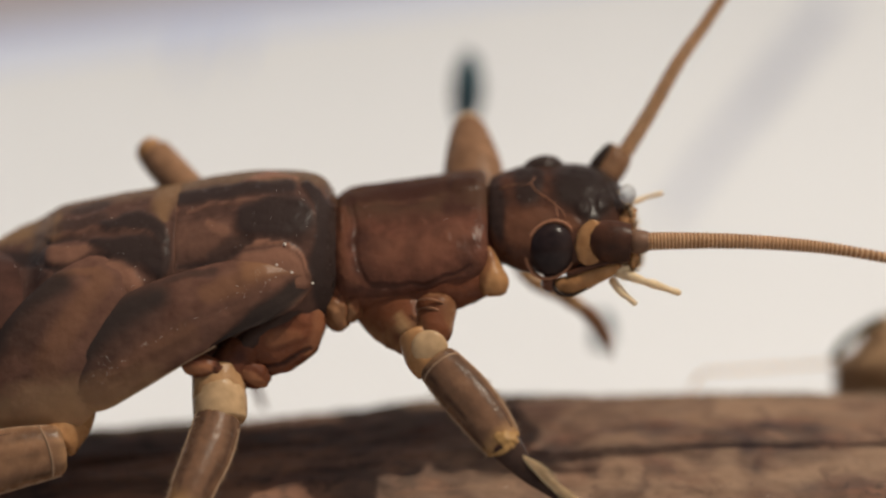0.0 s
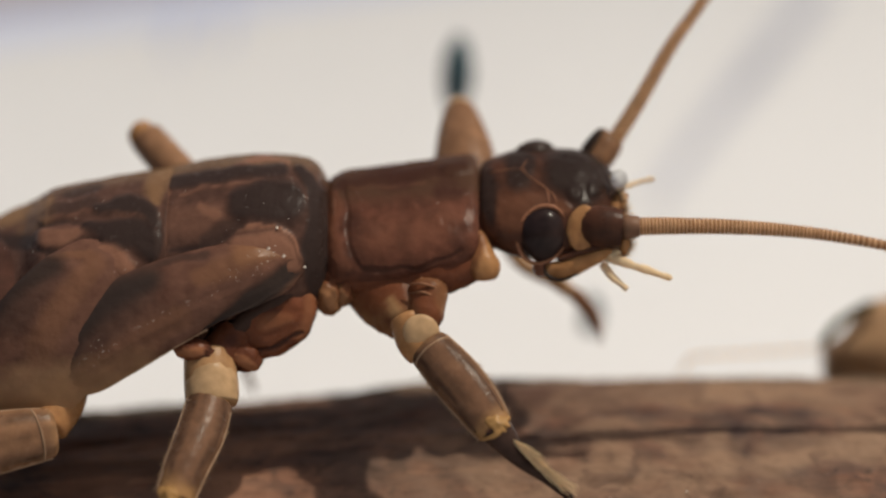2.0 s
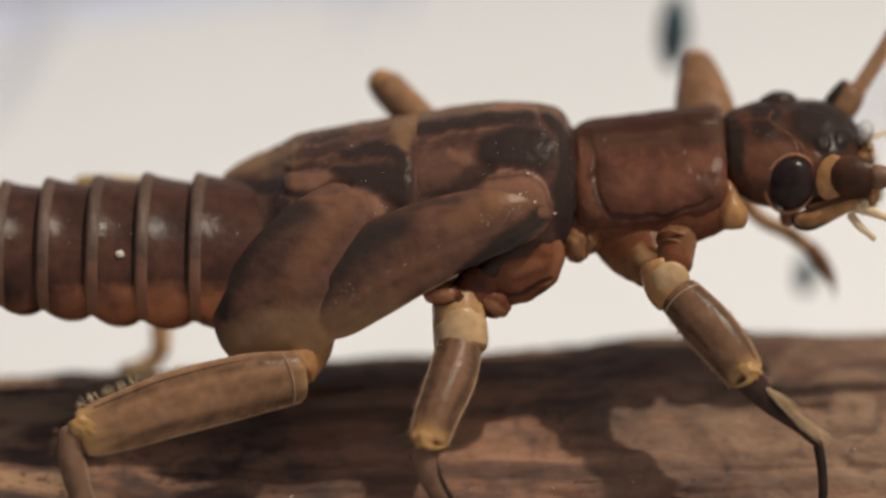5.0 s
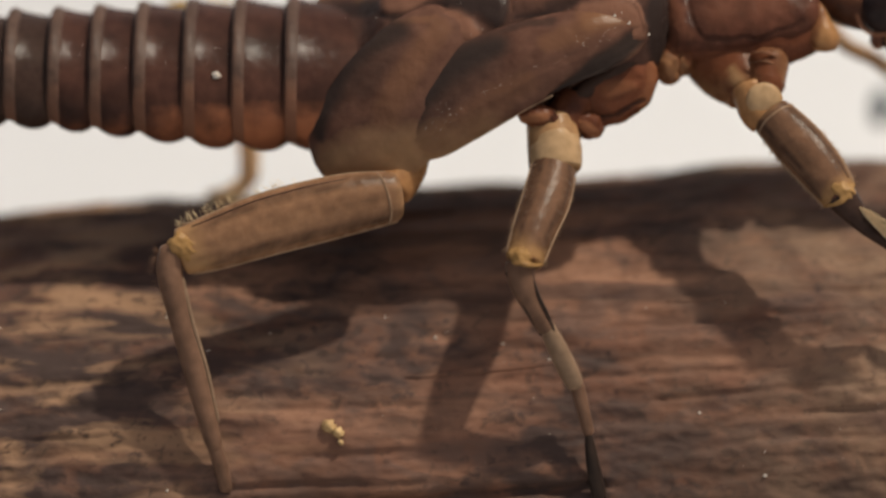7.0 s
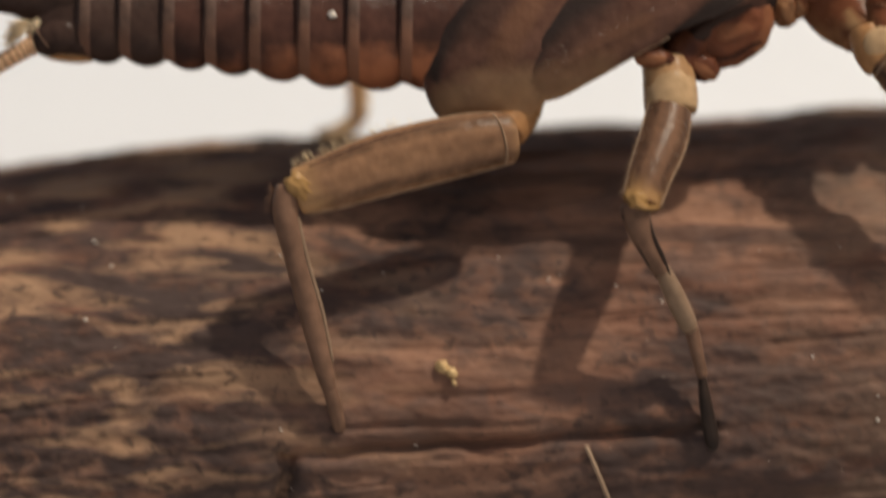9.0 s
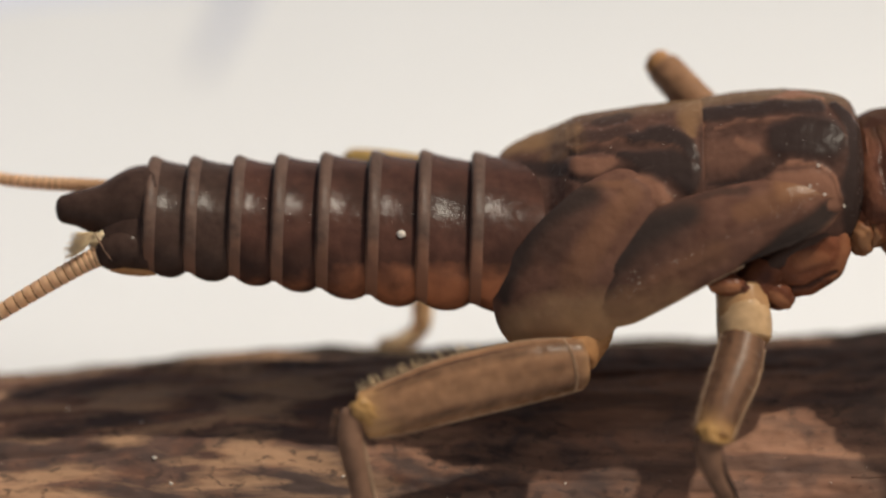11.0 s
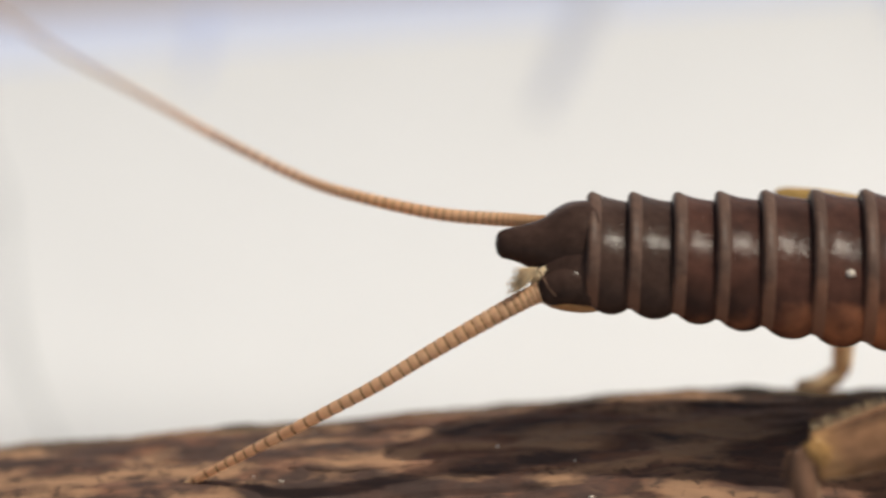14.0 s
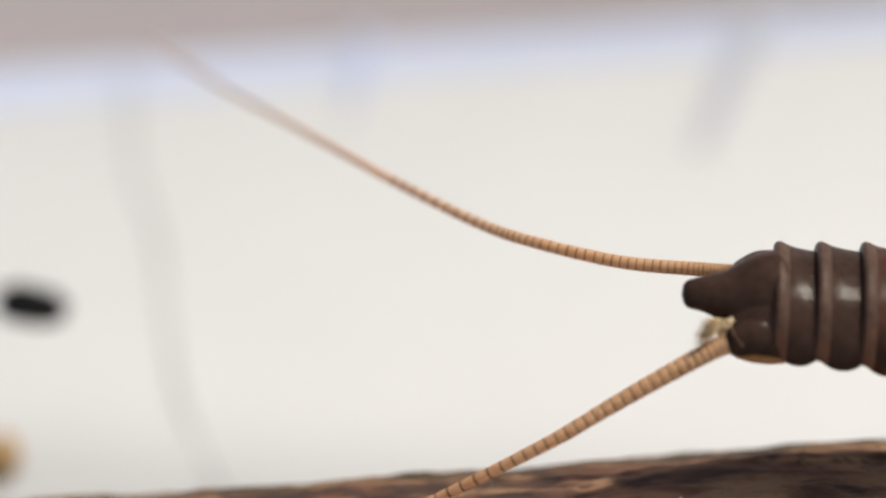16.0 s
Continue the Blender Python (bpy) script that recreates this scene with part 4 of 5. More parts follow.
    rear = part("metathorax", brush(hull(META, 130, 170), [
        ("gold", 0.7, 0.0, 1.44, [(-0.66, 2.95, 0.16), (-0.90, 2.72, 0.24), (-0.85, 2.3, 0.10)]), ("gold", 0.8, 0.0, 1.28, [(-4.9, 1.9, 0.16), (-4.2, 2.05, 0.22), (-3.4, 2.3, 0.14)]),
        ("gold", 0.35, 0.0, 1.28, [(-4.0, 1.7, 0.20), (-3.3, 2.05, 0.15)]), ("dark", 0.75, 0.0, 0.96, [(-3.0, 2.48, 0.06), (-2.5, 2.60, 0.10), (-2.2, 2.66, 0.06)]),
        ("dark", 0.65, 0.02, 0.96, [(-3.2, 2.12, 0.16), (-2.3, 2.30, 0.16)]), ("dark", 1.0, 0.05, 0.64, [(-2.2, 2.12, 0.10), (-1.6, 2.25, 0.18), (-1.05, 2.12, 0.20), (-0.88, 1.8, 0.12)]),
        ("dark", 1.0, 0.06, 0.64, [(-2.45, 1.76, 0.08), (-1.75, 1.62, 0.30), (-1.2, 1.55, 0.34), (-0.95, 1.15, 0.20)]), ("dark", 0.9, 0.0, 0.64, [(-0.80, 1.9, 0.07), (-0.76, 1.2, 0.09), (-0.95, 1.0, 0.08)]),
        ("tan", 0.65, 0.04, 0.80, [(-3.4, 1.52, 0.20), (-2.95, 1.50, 0.22), (-2.6, 1.62, 0.12)]), ("dark", 0.75, -0.04, 0.80, [(-3.55, 1.75, 0.05), (-3.1, 1.86, 0.05), (-2.6, 1.86, 0.04)]),
        ("dark", 0.85, -0.03, 0.80, [(-3.5, 1.22, 0.06), (-2.9, 1.22, 0.09), (-2.45, 1.40, 0.07), (-2.1, 1.42, 0.04)]), ("tan", 0.5, 0.03, 1.28, [(-3.6, 1.92, 0.03), (-2.9, 2.02, 0.03), (-2.3, 2.10, 0.03), (-1.6, 2.08, 0.03), (-0.95, 1.88, 0.025)]),
        ("tan", 1.0, 0.07, 0.80, [(-2.15, 1.12, 0.20), (-1.75, 1.02, 0.28), (-1.5, 0.75, 0.20)]), ("dark", 0.9, 0.0, 0.80, [(-4.6, 1.42, 0.2), (-3.75, 1.40, 0.16)])]),
        SHIELD, nymph, "blackish rear thorax plate with tan marks")
    # Tiny pale beads in place of wet highlights on the tan shoulder.
    for x, z in ((2.05, 1.05), (1.72, 1.22), (1.9, 1.68), (2.5, 0.8)):
        part("painted_glint", blob(surface(MESO, x, z, 0.12), (0.035, 0.03, 0.03), n=(10, 8)), SPECK, mid)

    # The broad upper dark stroke paints the shade below the wing pad.
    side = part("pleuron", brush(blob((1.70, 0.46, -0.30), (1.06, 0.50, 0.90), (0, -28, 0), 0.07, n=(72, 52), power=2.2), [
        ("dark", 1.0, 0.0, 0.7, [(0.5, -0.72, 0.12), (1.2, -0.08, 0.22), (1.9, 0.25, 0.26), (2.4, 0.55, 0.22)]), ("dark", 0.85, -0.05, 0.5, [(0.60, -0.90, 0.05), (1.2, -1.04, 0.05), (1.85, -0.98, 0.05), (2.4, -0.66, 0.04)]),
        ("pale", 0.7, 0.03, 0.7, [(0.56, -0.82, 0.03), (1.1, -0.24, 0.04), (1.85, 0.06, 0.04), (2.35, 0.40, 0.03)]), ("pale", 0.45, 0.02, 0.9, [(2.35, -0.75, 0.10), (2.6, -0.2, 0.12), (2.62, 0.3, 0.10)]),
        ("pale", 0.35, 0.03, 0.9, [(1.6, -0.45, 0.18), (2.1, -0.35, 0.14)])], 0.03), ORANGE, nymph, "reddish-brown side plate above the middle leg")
    # A dark strip laid in for the shaded hollow between pad and side plate.
    part("hollow_shade", tube([(2.64, 0.26, 0.70, 0.14, 0.10), (2.02, 0.10, 0.24, 0.24, 0.14), (1.24, 0.08, -0.34, 0.22, 0.14), (0.66, 0.12, -0.82, 0.10, 0.08)], 24, 12), CHITIN, side)
    part("coxa_fold", brush(blob((1.08, 0.22, -1.20), (0.46, 0.34, 0.34), (0, 24, 0), 0.10, n=(40, 28)), [("pale", 0.7, 0.02, 0.8, [(0.75, -1.05, 0.06), (1.2, -1.35, 0.12), (1.4, -1.5, 0.05)]), ("dark", 0.8, -0.03, 0.6, [(0.70, -1.15, 0.05), (1.0, -1.48, 0.05)])], 0.02), ORANGE, side)
    part("coxa_fold", brush(blob((0.06, -0.12, -1.04), (0.56, 0.34, 0.27), (0, 14, 0), 0.10, n=(40, 28)), [("pale", 0.8, 0.02, 0.9, [(-0.35, -1.15, 0.10), (0.15, -1.05, 0.12)]), ("dark", 0.8, -0.03, 0.6, [(0.48, -0.86, 0.06), (0.30, -1.22, 0.05)])], 0.02), ORANGE, side)


def wing_pad(base, tip, width, depth, strokes, far=False, zc=1.0, dome=0.18, bow=0.0):
    """A blunt leaf-shaped sheath from base to tip; width: half widths along it; depth: the chart's y from base to tip; bow: sideways bend."""
    bm = bmesh.new()
    bx, bz = base
    tx, tz = tip
    ln = math.hypot(tx - bx, tz - bz)
    dx, dz = (tx - bx) / ln, (tz - bz) / ln
    n, m = 96, 64
    prof = spline([(w,) for w in width], n)[:, 0]
    deep = spline([(d,) for d in depth], n)[:, 0]
    loops, edge = [], []
    for i in range(n):
        t = i / (n - 1)
        w = prof[i] * math.sqrt(max(0.0, 1 - max(0, (t - 0.80) / 0.20) ** 2)) * math.sqrt(max(0.01, 1 - max(0, (0.13 - t) / 0.13) ** 2))
        side = bow * math.sin(math.pi * t)
        loop = []
        for j in range(m):
            a = 2 * math.pi * j / m
            q, h = math.cos(a), math.sin(a)
            y = deep[i] - (dome if h > 0 else 0.10) * h * (w / max(prof)) ** 0.7 + (0.32 if q < 0 else 0.10) * q * q + 0.03 * noise.noise(Vector((t * 3, q * 6, 1)))
            loop.append(Vector((bx + dx * ln * t - dz * (w * q + side), y, bz + dz * ln * t + dx * (w * q + side))))
        loops.append(loop)
        if t > 0.40:
            edge.append(loop[0])
    rings(bm, loops)
    brush(bm, [k for k in strokes if not far or k[0] == "tan"], 0.012)
    if far:
        for v in bm.verts:
            v.co = mirrored(v.co + Vector((0, 1.1, 0)), zc)
    return bm, edge


def wing_pads():
    for far in (False, True):
        rear, _ = wing_pad((-1.45, 1.25), (-4.72, -2.55), (0.80, 1.26, 1.44, 1.34, 1.12), (0.06, -0.24, -0.30, -0.10, 0.18), [
            ("dark", 0.95, 0.0, 1.6, [(-3.2, 0.85, 0.34), (-4.0, 0.55, 0.48), (-4.5, -0.1, 0.40), (-4.8, -0.8, 0.28), (-4.95, -1.5, 0.12)]), ("dark", 0.5, 0.0, 1.0, [(-3.4, 0.6, 0.4), (-4.0, -0.2, 0.45)]),
            ("tan", 0.45, 0.0, 0.9, [(-2.2, 0.9, 0.25), (-2.9, 0.0, 0.30), (-3.4, -1.0, 0.35)]), ("tan", 0.5, 0.02, 0.8, [(-2.3, 1.15, 0.10), (-3.3, 1.10, 0.06)])], far, 0.5)
        part("wing_pad", rear, PAD, nymph, "folded brown wing sheath with a translucent rim")
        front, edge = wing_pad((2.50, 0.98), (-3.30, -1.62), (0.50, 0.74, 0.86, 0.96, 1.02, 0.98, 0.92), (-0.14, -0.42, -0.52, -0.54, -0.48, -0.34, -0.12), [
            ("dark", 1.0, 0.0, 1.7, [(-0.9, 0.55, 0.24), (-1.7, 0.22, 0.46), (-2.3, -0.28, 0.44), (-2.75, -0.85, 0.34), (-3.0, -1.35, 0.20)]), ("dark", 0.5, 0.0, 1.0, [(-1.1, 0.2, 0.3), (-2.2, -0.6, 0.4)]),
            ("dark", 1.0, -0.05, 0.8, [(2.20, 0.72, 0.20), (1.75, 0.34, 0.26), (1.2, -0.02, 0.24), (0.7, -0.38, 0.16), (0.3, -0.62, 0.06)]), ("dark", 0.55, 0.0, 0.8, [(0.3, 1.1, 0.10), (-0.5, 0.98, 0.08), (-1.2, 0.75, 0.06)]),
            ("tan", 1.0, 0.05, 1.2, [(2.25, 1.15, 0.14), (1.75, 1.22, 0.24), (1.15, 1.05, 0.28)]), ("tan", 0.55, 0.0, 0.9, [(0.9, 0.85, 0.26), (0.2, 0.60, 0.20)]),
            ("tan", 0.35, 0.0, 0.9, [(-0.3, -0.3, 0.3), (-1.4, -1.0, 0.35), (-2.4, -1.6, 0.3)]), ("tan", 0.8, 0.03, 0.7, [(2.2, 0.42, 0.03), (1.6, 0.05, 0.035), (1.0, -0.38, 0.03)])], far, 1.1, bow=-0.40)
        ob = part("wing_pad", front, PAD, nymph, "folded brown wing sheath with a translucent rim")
        if not far:
            part("pad_rim", tube([(*p, 0.026, 0.022) for p in edge[:-1]], raw=True, sides=8), RIDGE, ob, "shiny pale rim of the sheath")


def limb(rows, name, mat, parent, label="", up=(0, -1, 0), ease=0.12, n=26, strokes=()):
    bm = tube(round_ends(rows, n, ease), up=up, sides=24 if strokes else 14, n=54 if strokes else 36)
    return part(name, brush(bm, strokes, 0.03) if strokes else bm, mat, parent, label)


def thigh(rows, parent, mat, hairs, seed):
    """A flattened thigh with pale edge ridges, a golden knee end, a darker middle streak and a fringe of hairs on one edge."""
    s = round_ends(rows, 60, 0.05)
    bm = tube(s, up=(0, -1, 0), raw=True, sides=28)
    gold, dark = bm.verts.layers.float.new("gold"), bm.verts.layers.float.new("dark")
    for k, v in enumerate(bm.verts):
        t, a = (k // 28) / 59, 2 * math.pi * (k % 28) / 28
        w = 0.10 * noise.noise(v.co * 2.2 + Vector((seed, 0, 0))) + 0.05 * noise.noise(v.co * 7.0)
        v[gold] = max(0.0, min(0.8, (t + 0.7 * w - 0.76) / 0.20)) + max(0.0, 0.5 - 6 * t)
        grain = noise.noise(Vector((3.0 * t, 9.0 * math.cos(a), seed)))
        v[dark] = 0.45 * max(0.0, grain) + max(0.0, 1.0 - abs(abs(math.cos(a) + 1.2 * w) - 0.70) / 0.20) * (0.75 + w) * max(0.0, min(1.0, (0.88 - t) / 0.15)) + 0.35 * max(0.0, 1 - abs(math.cos(a) + 2.5 * w - 0.15) / 0.25) * max(0.0, min(1.0, (0.7 - t) / 0.2))
    f = part("femur", bm, mat, parent)
    d = Vector(s[-1, :3] - s[0, :3]).normalized()
    side = d.cross(Vector((0, -1, 0))).normalized()
    for k in (-1, 1):
        part("ridge", tube([(*(Vector(r[:3]) + side * (k * r[3] * 0.98) + Vector((0, -0.06, 0))), 0.036, 0.03) for r in s[4:-4:2]], raw=True, sides=6), RIDGE, f)
    for k in ((0.82 * hairs,) if mat is THIGH else (-0.80, 0.80)):
        part("dark_line", tube([(*(Vector(r[:3]) + side * (k * r[3]) + Vector((0, -r[4] * 0.56, 0))), 0.020, 0.015) for r in s[8:-9:2]], raw=True, sides=6), CHITIN, f)
    arc = [Vector(s[7, :3]) + side * (s[7, 3] * math.cos(a)) + Vector((0, -1, 0)) * (s[7, 4] * 1.02 * math.sin(a)) - d * (0.20 * math.sin(a)) for a in [math.pi * j / 14 for j in range(15)]]
    part("joint_rim", tube([(*p, 0.024, 0.02) for p in arc], raw=True, sides=6), RIDGE, f, "pale rim at the thigh's root")
    e = Vector(s[-5, :3])
    part("knee", blob(e + side * 0.10 * hairs + Vector((0, -s[-5, 4] * 0.75, 0)), (s[-5, 3] * 0.62, 0.15, s[-5, 3] * 0.50), (0, 30, 0), 0.35, n=(30, 22), seed=seed), KNEE, f, "golden knee knob")
    for back, r, bulge, tone in () if mat is THIGH else ((9, 0.030, 0.10, BROWN), (5, 0.06, 0.12, KNEE), (3, 0.028, 0.10, CLAW)):
        e = s[-back]
        part("knee_fold", tube([(*(Vector(e[:3]) + side * (k * e[3] * 0.9) + Vector((0, -e[4] * 0.98 * (1 - 0.75 * k * k), 0)) + d * bulge * (1 - k * k)), r * (1.1 - 0.5 * abs(k)), r) for k in (-1, -0.5, 0, 0.5, 1)], 20, 8), tone, f)
    if mat is LEG:
        part("fringe", bristles([tuple(Vector(r[:3]) - side * (hairs * r[3] * 0.97)) for r in s[10:-1:5]], 60, 0.11, d * 0.4 - side * hairs, 0.35, seed + 20, 0.0065), RIDGE, f, "fringe of fine hairs")
    part("fringe", bristles([tuple(Vector(r[:3]) + side * (hairs * r[3] * 0.97)) for r in s[22:-1:5]], 95 if mat is THIGH else 40, 0.27 if mat is THIGH else 0.13, side * hairs + d * 0.3, 0.35, seed, 0.0065), CREAM if mat is THIGH else RIDGE, f, "fringe of fine hairs")
    return f


def legs():
    # near front leg
    leg = limb([(4.0, 1.3, 0.65, 0.88, 0.6), (4.42, 0.9, 0.02, 0.80, 0.55), (4.86, 0.4, -0.55, 0.50, 0.5)], "front_leg", ROOT, nymph, "brown leg with a pale joint and golden knee",
               strokes=[("red", 1.0, 0.0, 1.2, [(3.5, 0.40, 0.35), (4.1, 0.25, 0.45), (4.6, 0.25, 0.30)]), ("red", 0.8, -0.04, 0.6, [(3.75, 0.0, 0.14), (4.0, -0.25, 0.10)]), ("pale", 0.8, 0.02, 0.8, [(4.35, 0.0, 0.08), (4.75, -0.5, 0.18)])])
    limb([(5.26, 0.55, 0.42, 0.46, 0.4), (5.24, 0.3, 0.0, 0.44, 0.4), (5.15, 0.1, -0.7, 0.38, 0.4)], "coxa", ROOT, leg, ease=0.3,
         strokes=[("red", 1.0, 0.0, 0.8, [(4.95, 0.35, 0.16), (5.2, 0.0, 0.26), (5.3, -0.3, 0.2)])])
    for x, z, w in ((5.0, 0.36, 0.42), (5.04, 0.16, 0.36), (5.12, -0.04, 0.30), (5.16, -0.24, 0.26)):
        part("coxa_wrinkle", tube([(x - 0.2, 0.12, z + 0.02, 0.012, 0.02), (x + 0.2 * w, -0.02 - 0.1 * z, z + 0.05, 0.03, 0.04), (x + 0.8 * w, 0.0, z - 0.02, 0.028, 0.04), (x + 1.3 * w, 0.16, z - 0.12, 0.012, 0.02)], 20, 8), UMBER, leg)
    limb([(4.75, 0.25, -0.30, 0.40, 0.4), (4.98, 0.05, -0.85, 0.46, 0.42), (5.2, -0.05, -1.15, 0.42, 0.4)], "trochanter", TAN, leg, "tan joint")
    part("joint_disc", blob((5.10, -0.28, -0.68), (0.42, 0.14, 0.40), (0, 25, 0)), PALE, leg, "pale cream disc on the joint")
    thigh([(5.20, -0.15, -0.95, 0.46, 0.36), (5.82, -0.5, -1.64, 0.55, 0.40), (6.34, -0.8, -2.28, 0.52, 0.36), (6.76, -1.0, -2.88, 0.42, 0.32)], leg, LEG, -1, 11)
    limb([(6.6, -1.0, -2.65, 0.38, 0.3), (6.92, -1.08, -3.05, 0.32, 0.26), (7.3, -1.08, -3.52, 0.18, 0.18), (7.85, -1.0, -3.92, 0.13, 0.15), (8.38, -0.8, -4.35, 0.12, 0.13)], "tibia", CHITIN, leg, n=34)
    part("tibia_fringe", bristles([(7.05, -1.25, -3.0), (7.4, -1.28, -3.42), (7.95, -1.15, -3.88)], 420, 0.62, (0.85, -0.15, -0.55), 0.22, 31, 0.013), CREAM, leg, "fringe of long pale swimming hairs")
    limb([(8.3, -0.8, -4.2, 0.12, 0.12), (8.42, -0.72, -4.9, 0.11, 0.11), (8.45, -0.55, -5.6, 0.10, 0.09), (8.3, -0.45, -6.25, 0.05, 0.05)], "tarsus", CLAW, leg)
    # near middle leg
    leg = limb([(0.95, 0.5, -0.6, 0.5, 0.5), (0.65, 0.3, -1.1, 0.52, 0.5), (0.38, 0.1, -1.5, 0.5, 0.45)], "middle_leg", ORANGE, nymph, "brown leg with a pale joint and golden knee")
    limb([(0.30, 0.2, -1.05, 0.56, 0.45), (0.36, 0.0, -1.5, 0.60, 0.5), (0.38, -0.1, -2.0, 0.60, 0.5), (0.40, -0.2, -2.35, 0.57, 0.5)], "trochanter", JOINT, leg, "tan joint")
    limb([(0.32, 0.0, -1.42, 0.46, 0.5), (0.38, -0.06, -1.66, 0.59, 0.53), (0.40, -0.12, -1.95, 0.61, 0.53), (0.41, -0.2, -2.25, 0.58, 0.5)], "joint_band", PALE, leg, "pale cream band round the joint", ease=0.10)
    thigh([(0.38, -0.25, -2.15, 0.50, 0.42), (0.17, -0.8, -2.9, 0.53, 0.42), (-0.12, -1.3, -3.6, 0.48, 0.40), (-0.36, -1.7, -4.3, 0.42, 0.36)], leg, LEG, 1, 12)
    t = limb([(-0.44, -1.7, -4.2, 0.34, 0.30), (-0.40, -1.75, -4.7, 0.30, 0.26), (-0.12, -1.65, -5.3, 0.23, 0.20), (0.2, -1.5, -5.85, 0.21, 0.2)], "tibia", SHIN, leg, "tibia, dark above and pale below", n=30)
    for k in (-1, 1):
        part("tibia_edge", tube([(-0.46 + 0.28 * k, -1.80, -4.5, 0.04, 0.04), (-0.28 + 0.21 * k, -1.83, -4.95, 0.05, 0.05), (-0.05 + 0.2 * k, -1.73, -5.4, 0.05, 0.05), (0.20 + 0.15 * k, -1.58, -5.9, 0.03, 0.03)], 20, 8), CLAW, t)
    limb([(0.05, -1.55, -5.5, 0.16, 0.18), (0.38, -1.4, -6.15, 0.22, 0.2), (0.68, -1.15, -6.75, 0.23, 0.2), (0.86, -0.95, -7.1, 0.18, 0.17)], "shin", CLEAR, leg, "pale lower half of the tibia")
    limb([(0.85, -0.95, -7.0, 0.17, 0.15), (1.0, -0.9, -7.6, 0.15, 0.13), (1.15, -0.85, -8.2, 0.13, 0.12)], "tarsus", SHIN, leg)
    # The dark claw, widened so that it also covers the shadow beside it.
    limb([(1.12, -0.85, -8.1, 0.09, 0.1), (1.22, -0.82, -8.8, 0.15, 0.12), (1.36, -0.72, -9.5, 0.17, 0.12), (1.42, -0.62, -9.85, 0.10, 0.08)], "claw_and_shadow", CLAW, leg)
    # near hind leg
    leg = limb([(-3.3, 1.3, -1.5, 0.9, 0.6), (-3.5, 1.0, -2.1, 0.85, 0.55), (-3.75, 0.7, -2.50, 0.6, 0.5)], "hind_leg", PALE, nymph, "brown leg with a broad olive thigh and golden knee")
    limb([(-2.75, 0.6, -1.6, 0.36, 0.4), (-2.95, 0.35, -2.2, 0.46, 0.42), (-3.35, 0.0, -2.75, 0.50, 0.42)], "trochanter", TAN, leg, "olive-tan joint")
    part("coxa_fold", brush(blob((-2.78, 0.25, -2.05), (0.26, 0.3, 0.42), (0, -25, 0), 0.15, n=(30, 22)), [("red", 0.7, -0.02, 0.8, [(-2.75, -1.75, 0.05), (-2.95, -2.2, 0.04)])], 0.03), TAN, leg)
    for k in range(3):
        part("coxa_wrinkle", tube([(-3.5 + 0.22 * k, -0.02, -2.2 - 0.06 * k, 0.02, 0.02), (-3.4 + 0.22 * k, -0.14, -2.42, 0.035, 0.03), (-3.42 + 0.2 * k, -0.2, -2.66, 0.02, 0.02)], 14, 8), JOINT, leg)
    thigh([(-3.05, -0.25, -2.82, 0.54, 0.40), (-4.3, -0.55, -3.02, 0.68, 0.45), (-6.0, -0.85, -3.44, 0.70, 0.42), (-7.2, -1.05, -3.84, 0.62, 0.38), (-8.05, -1.1, -4.1, 0.52, 0.34)], leg, THIGH, 1, 13)
    t = limb([(-8.1, -1.12, -3.9, 0.34, 0.3), (-8.22, -1.2, -4.5, 0.30, 0.26), (-8.0, -1.15, -5.5, 0.26, 0.24), (-7.7, -1.08, -6.6, 0.27, 0.22), (-7.38, -0.97, -7.9, 0.22, 0.2), (-7.2, -0.9, -8.6, 0.18, 0.17)], "tibia", SHIN, leg, n=34)
    part("tibia_edge", tube([(-7.95, -1.25, -4.6, 0.05, 0.03), (-7.72, -1.25, -5.6, 0.05, 0.03), (-7.40, -1.15, -6.7, 0.05, 0.03), (-7.15, -1.0, -7.9, 0.04, 0.03)], 20, 8), CLEAR, t)
    part("fringe", bristles([(-8.45, -1.1, -4.0), (-8.5, -1.15, -4.5), (-8.25, -1.15, -5.5)], 60, 0.22, (-1, 0, 0.1), 0.6, 14, 0.009), SHIN, t, "fringe of fine dark hairs")
    limb([(-7.25, -0.9, -8.4, 0.17, 0.15), (-7.1, -0.8, -8.9, 0.17, 0.14), (-6.98, -0.62, -9.5, 0.14, 0.10)], "tarsus", SHIN, leg)
    # far front leg
    leg = limb([(6.15, 2.8, 2.3, 0.72, 0.4), (6.12, 3.6, 3.3, 0.70, 0.45), (6.05, 4.4, 4.1, 0.50, 0.4), (6.02, 4.8, 4.5, 0.32, 0.34)], "front_leg", THIGH, nymph, "olive-brown leg with a raised knee")
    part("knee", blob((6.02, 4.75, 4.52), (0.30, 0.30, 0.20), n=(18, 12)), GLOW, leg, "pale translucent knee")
    limb([(6.05, 5.0, 4.4, 0.24, 0.24), (6.6, 5.1, 2.8, 0.22, 0.22), (7.3, 5.0, 0.95, 0.18, 0.18), (8.2, 4.8, 0.36, 0.18, 0.18), (8.7, 5.0, 0.0, 0.17, 0.16)], "tibia", JOINT, leg)
    limb([(8.55, 4.95, 0.1, 0.14, 0.14), (8.85, 5.1, -0.12, 0.18, 0.16), (9.2, 5.4, -0.62, 0.16, 0.15), (9.32, 5.3, -0.95, 0.06, 0.06), (9.38, 5.7, -1.25, 0.02, 0.02)], "tarsus", ROOT, leg)
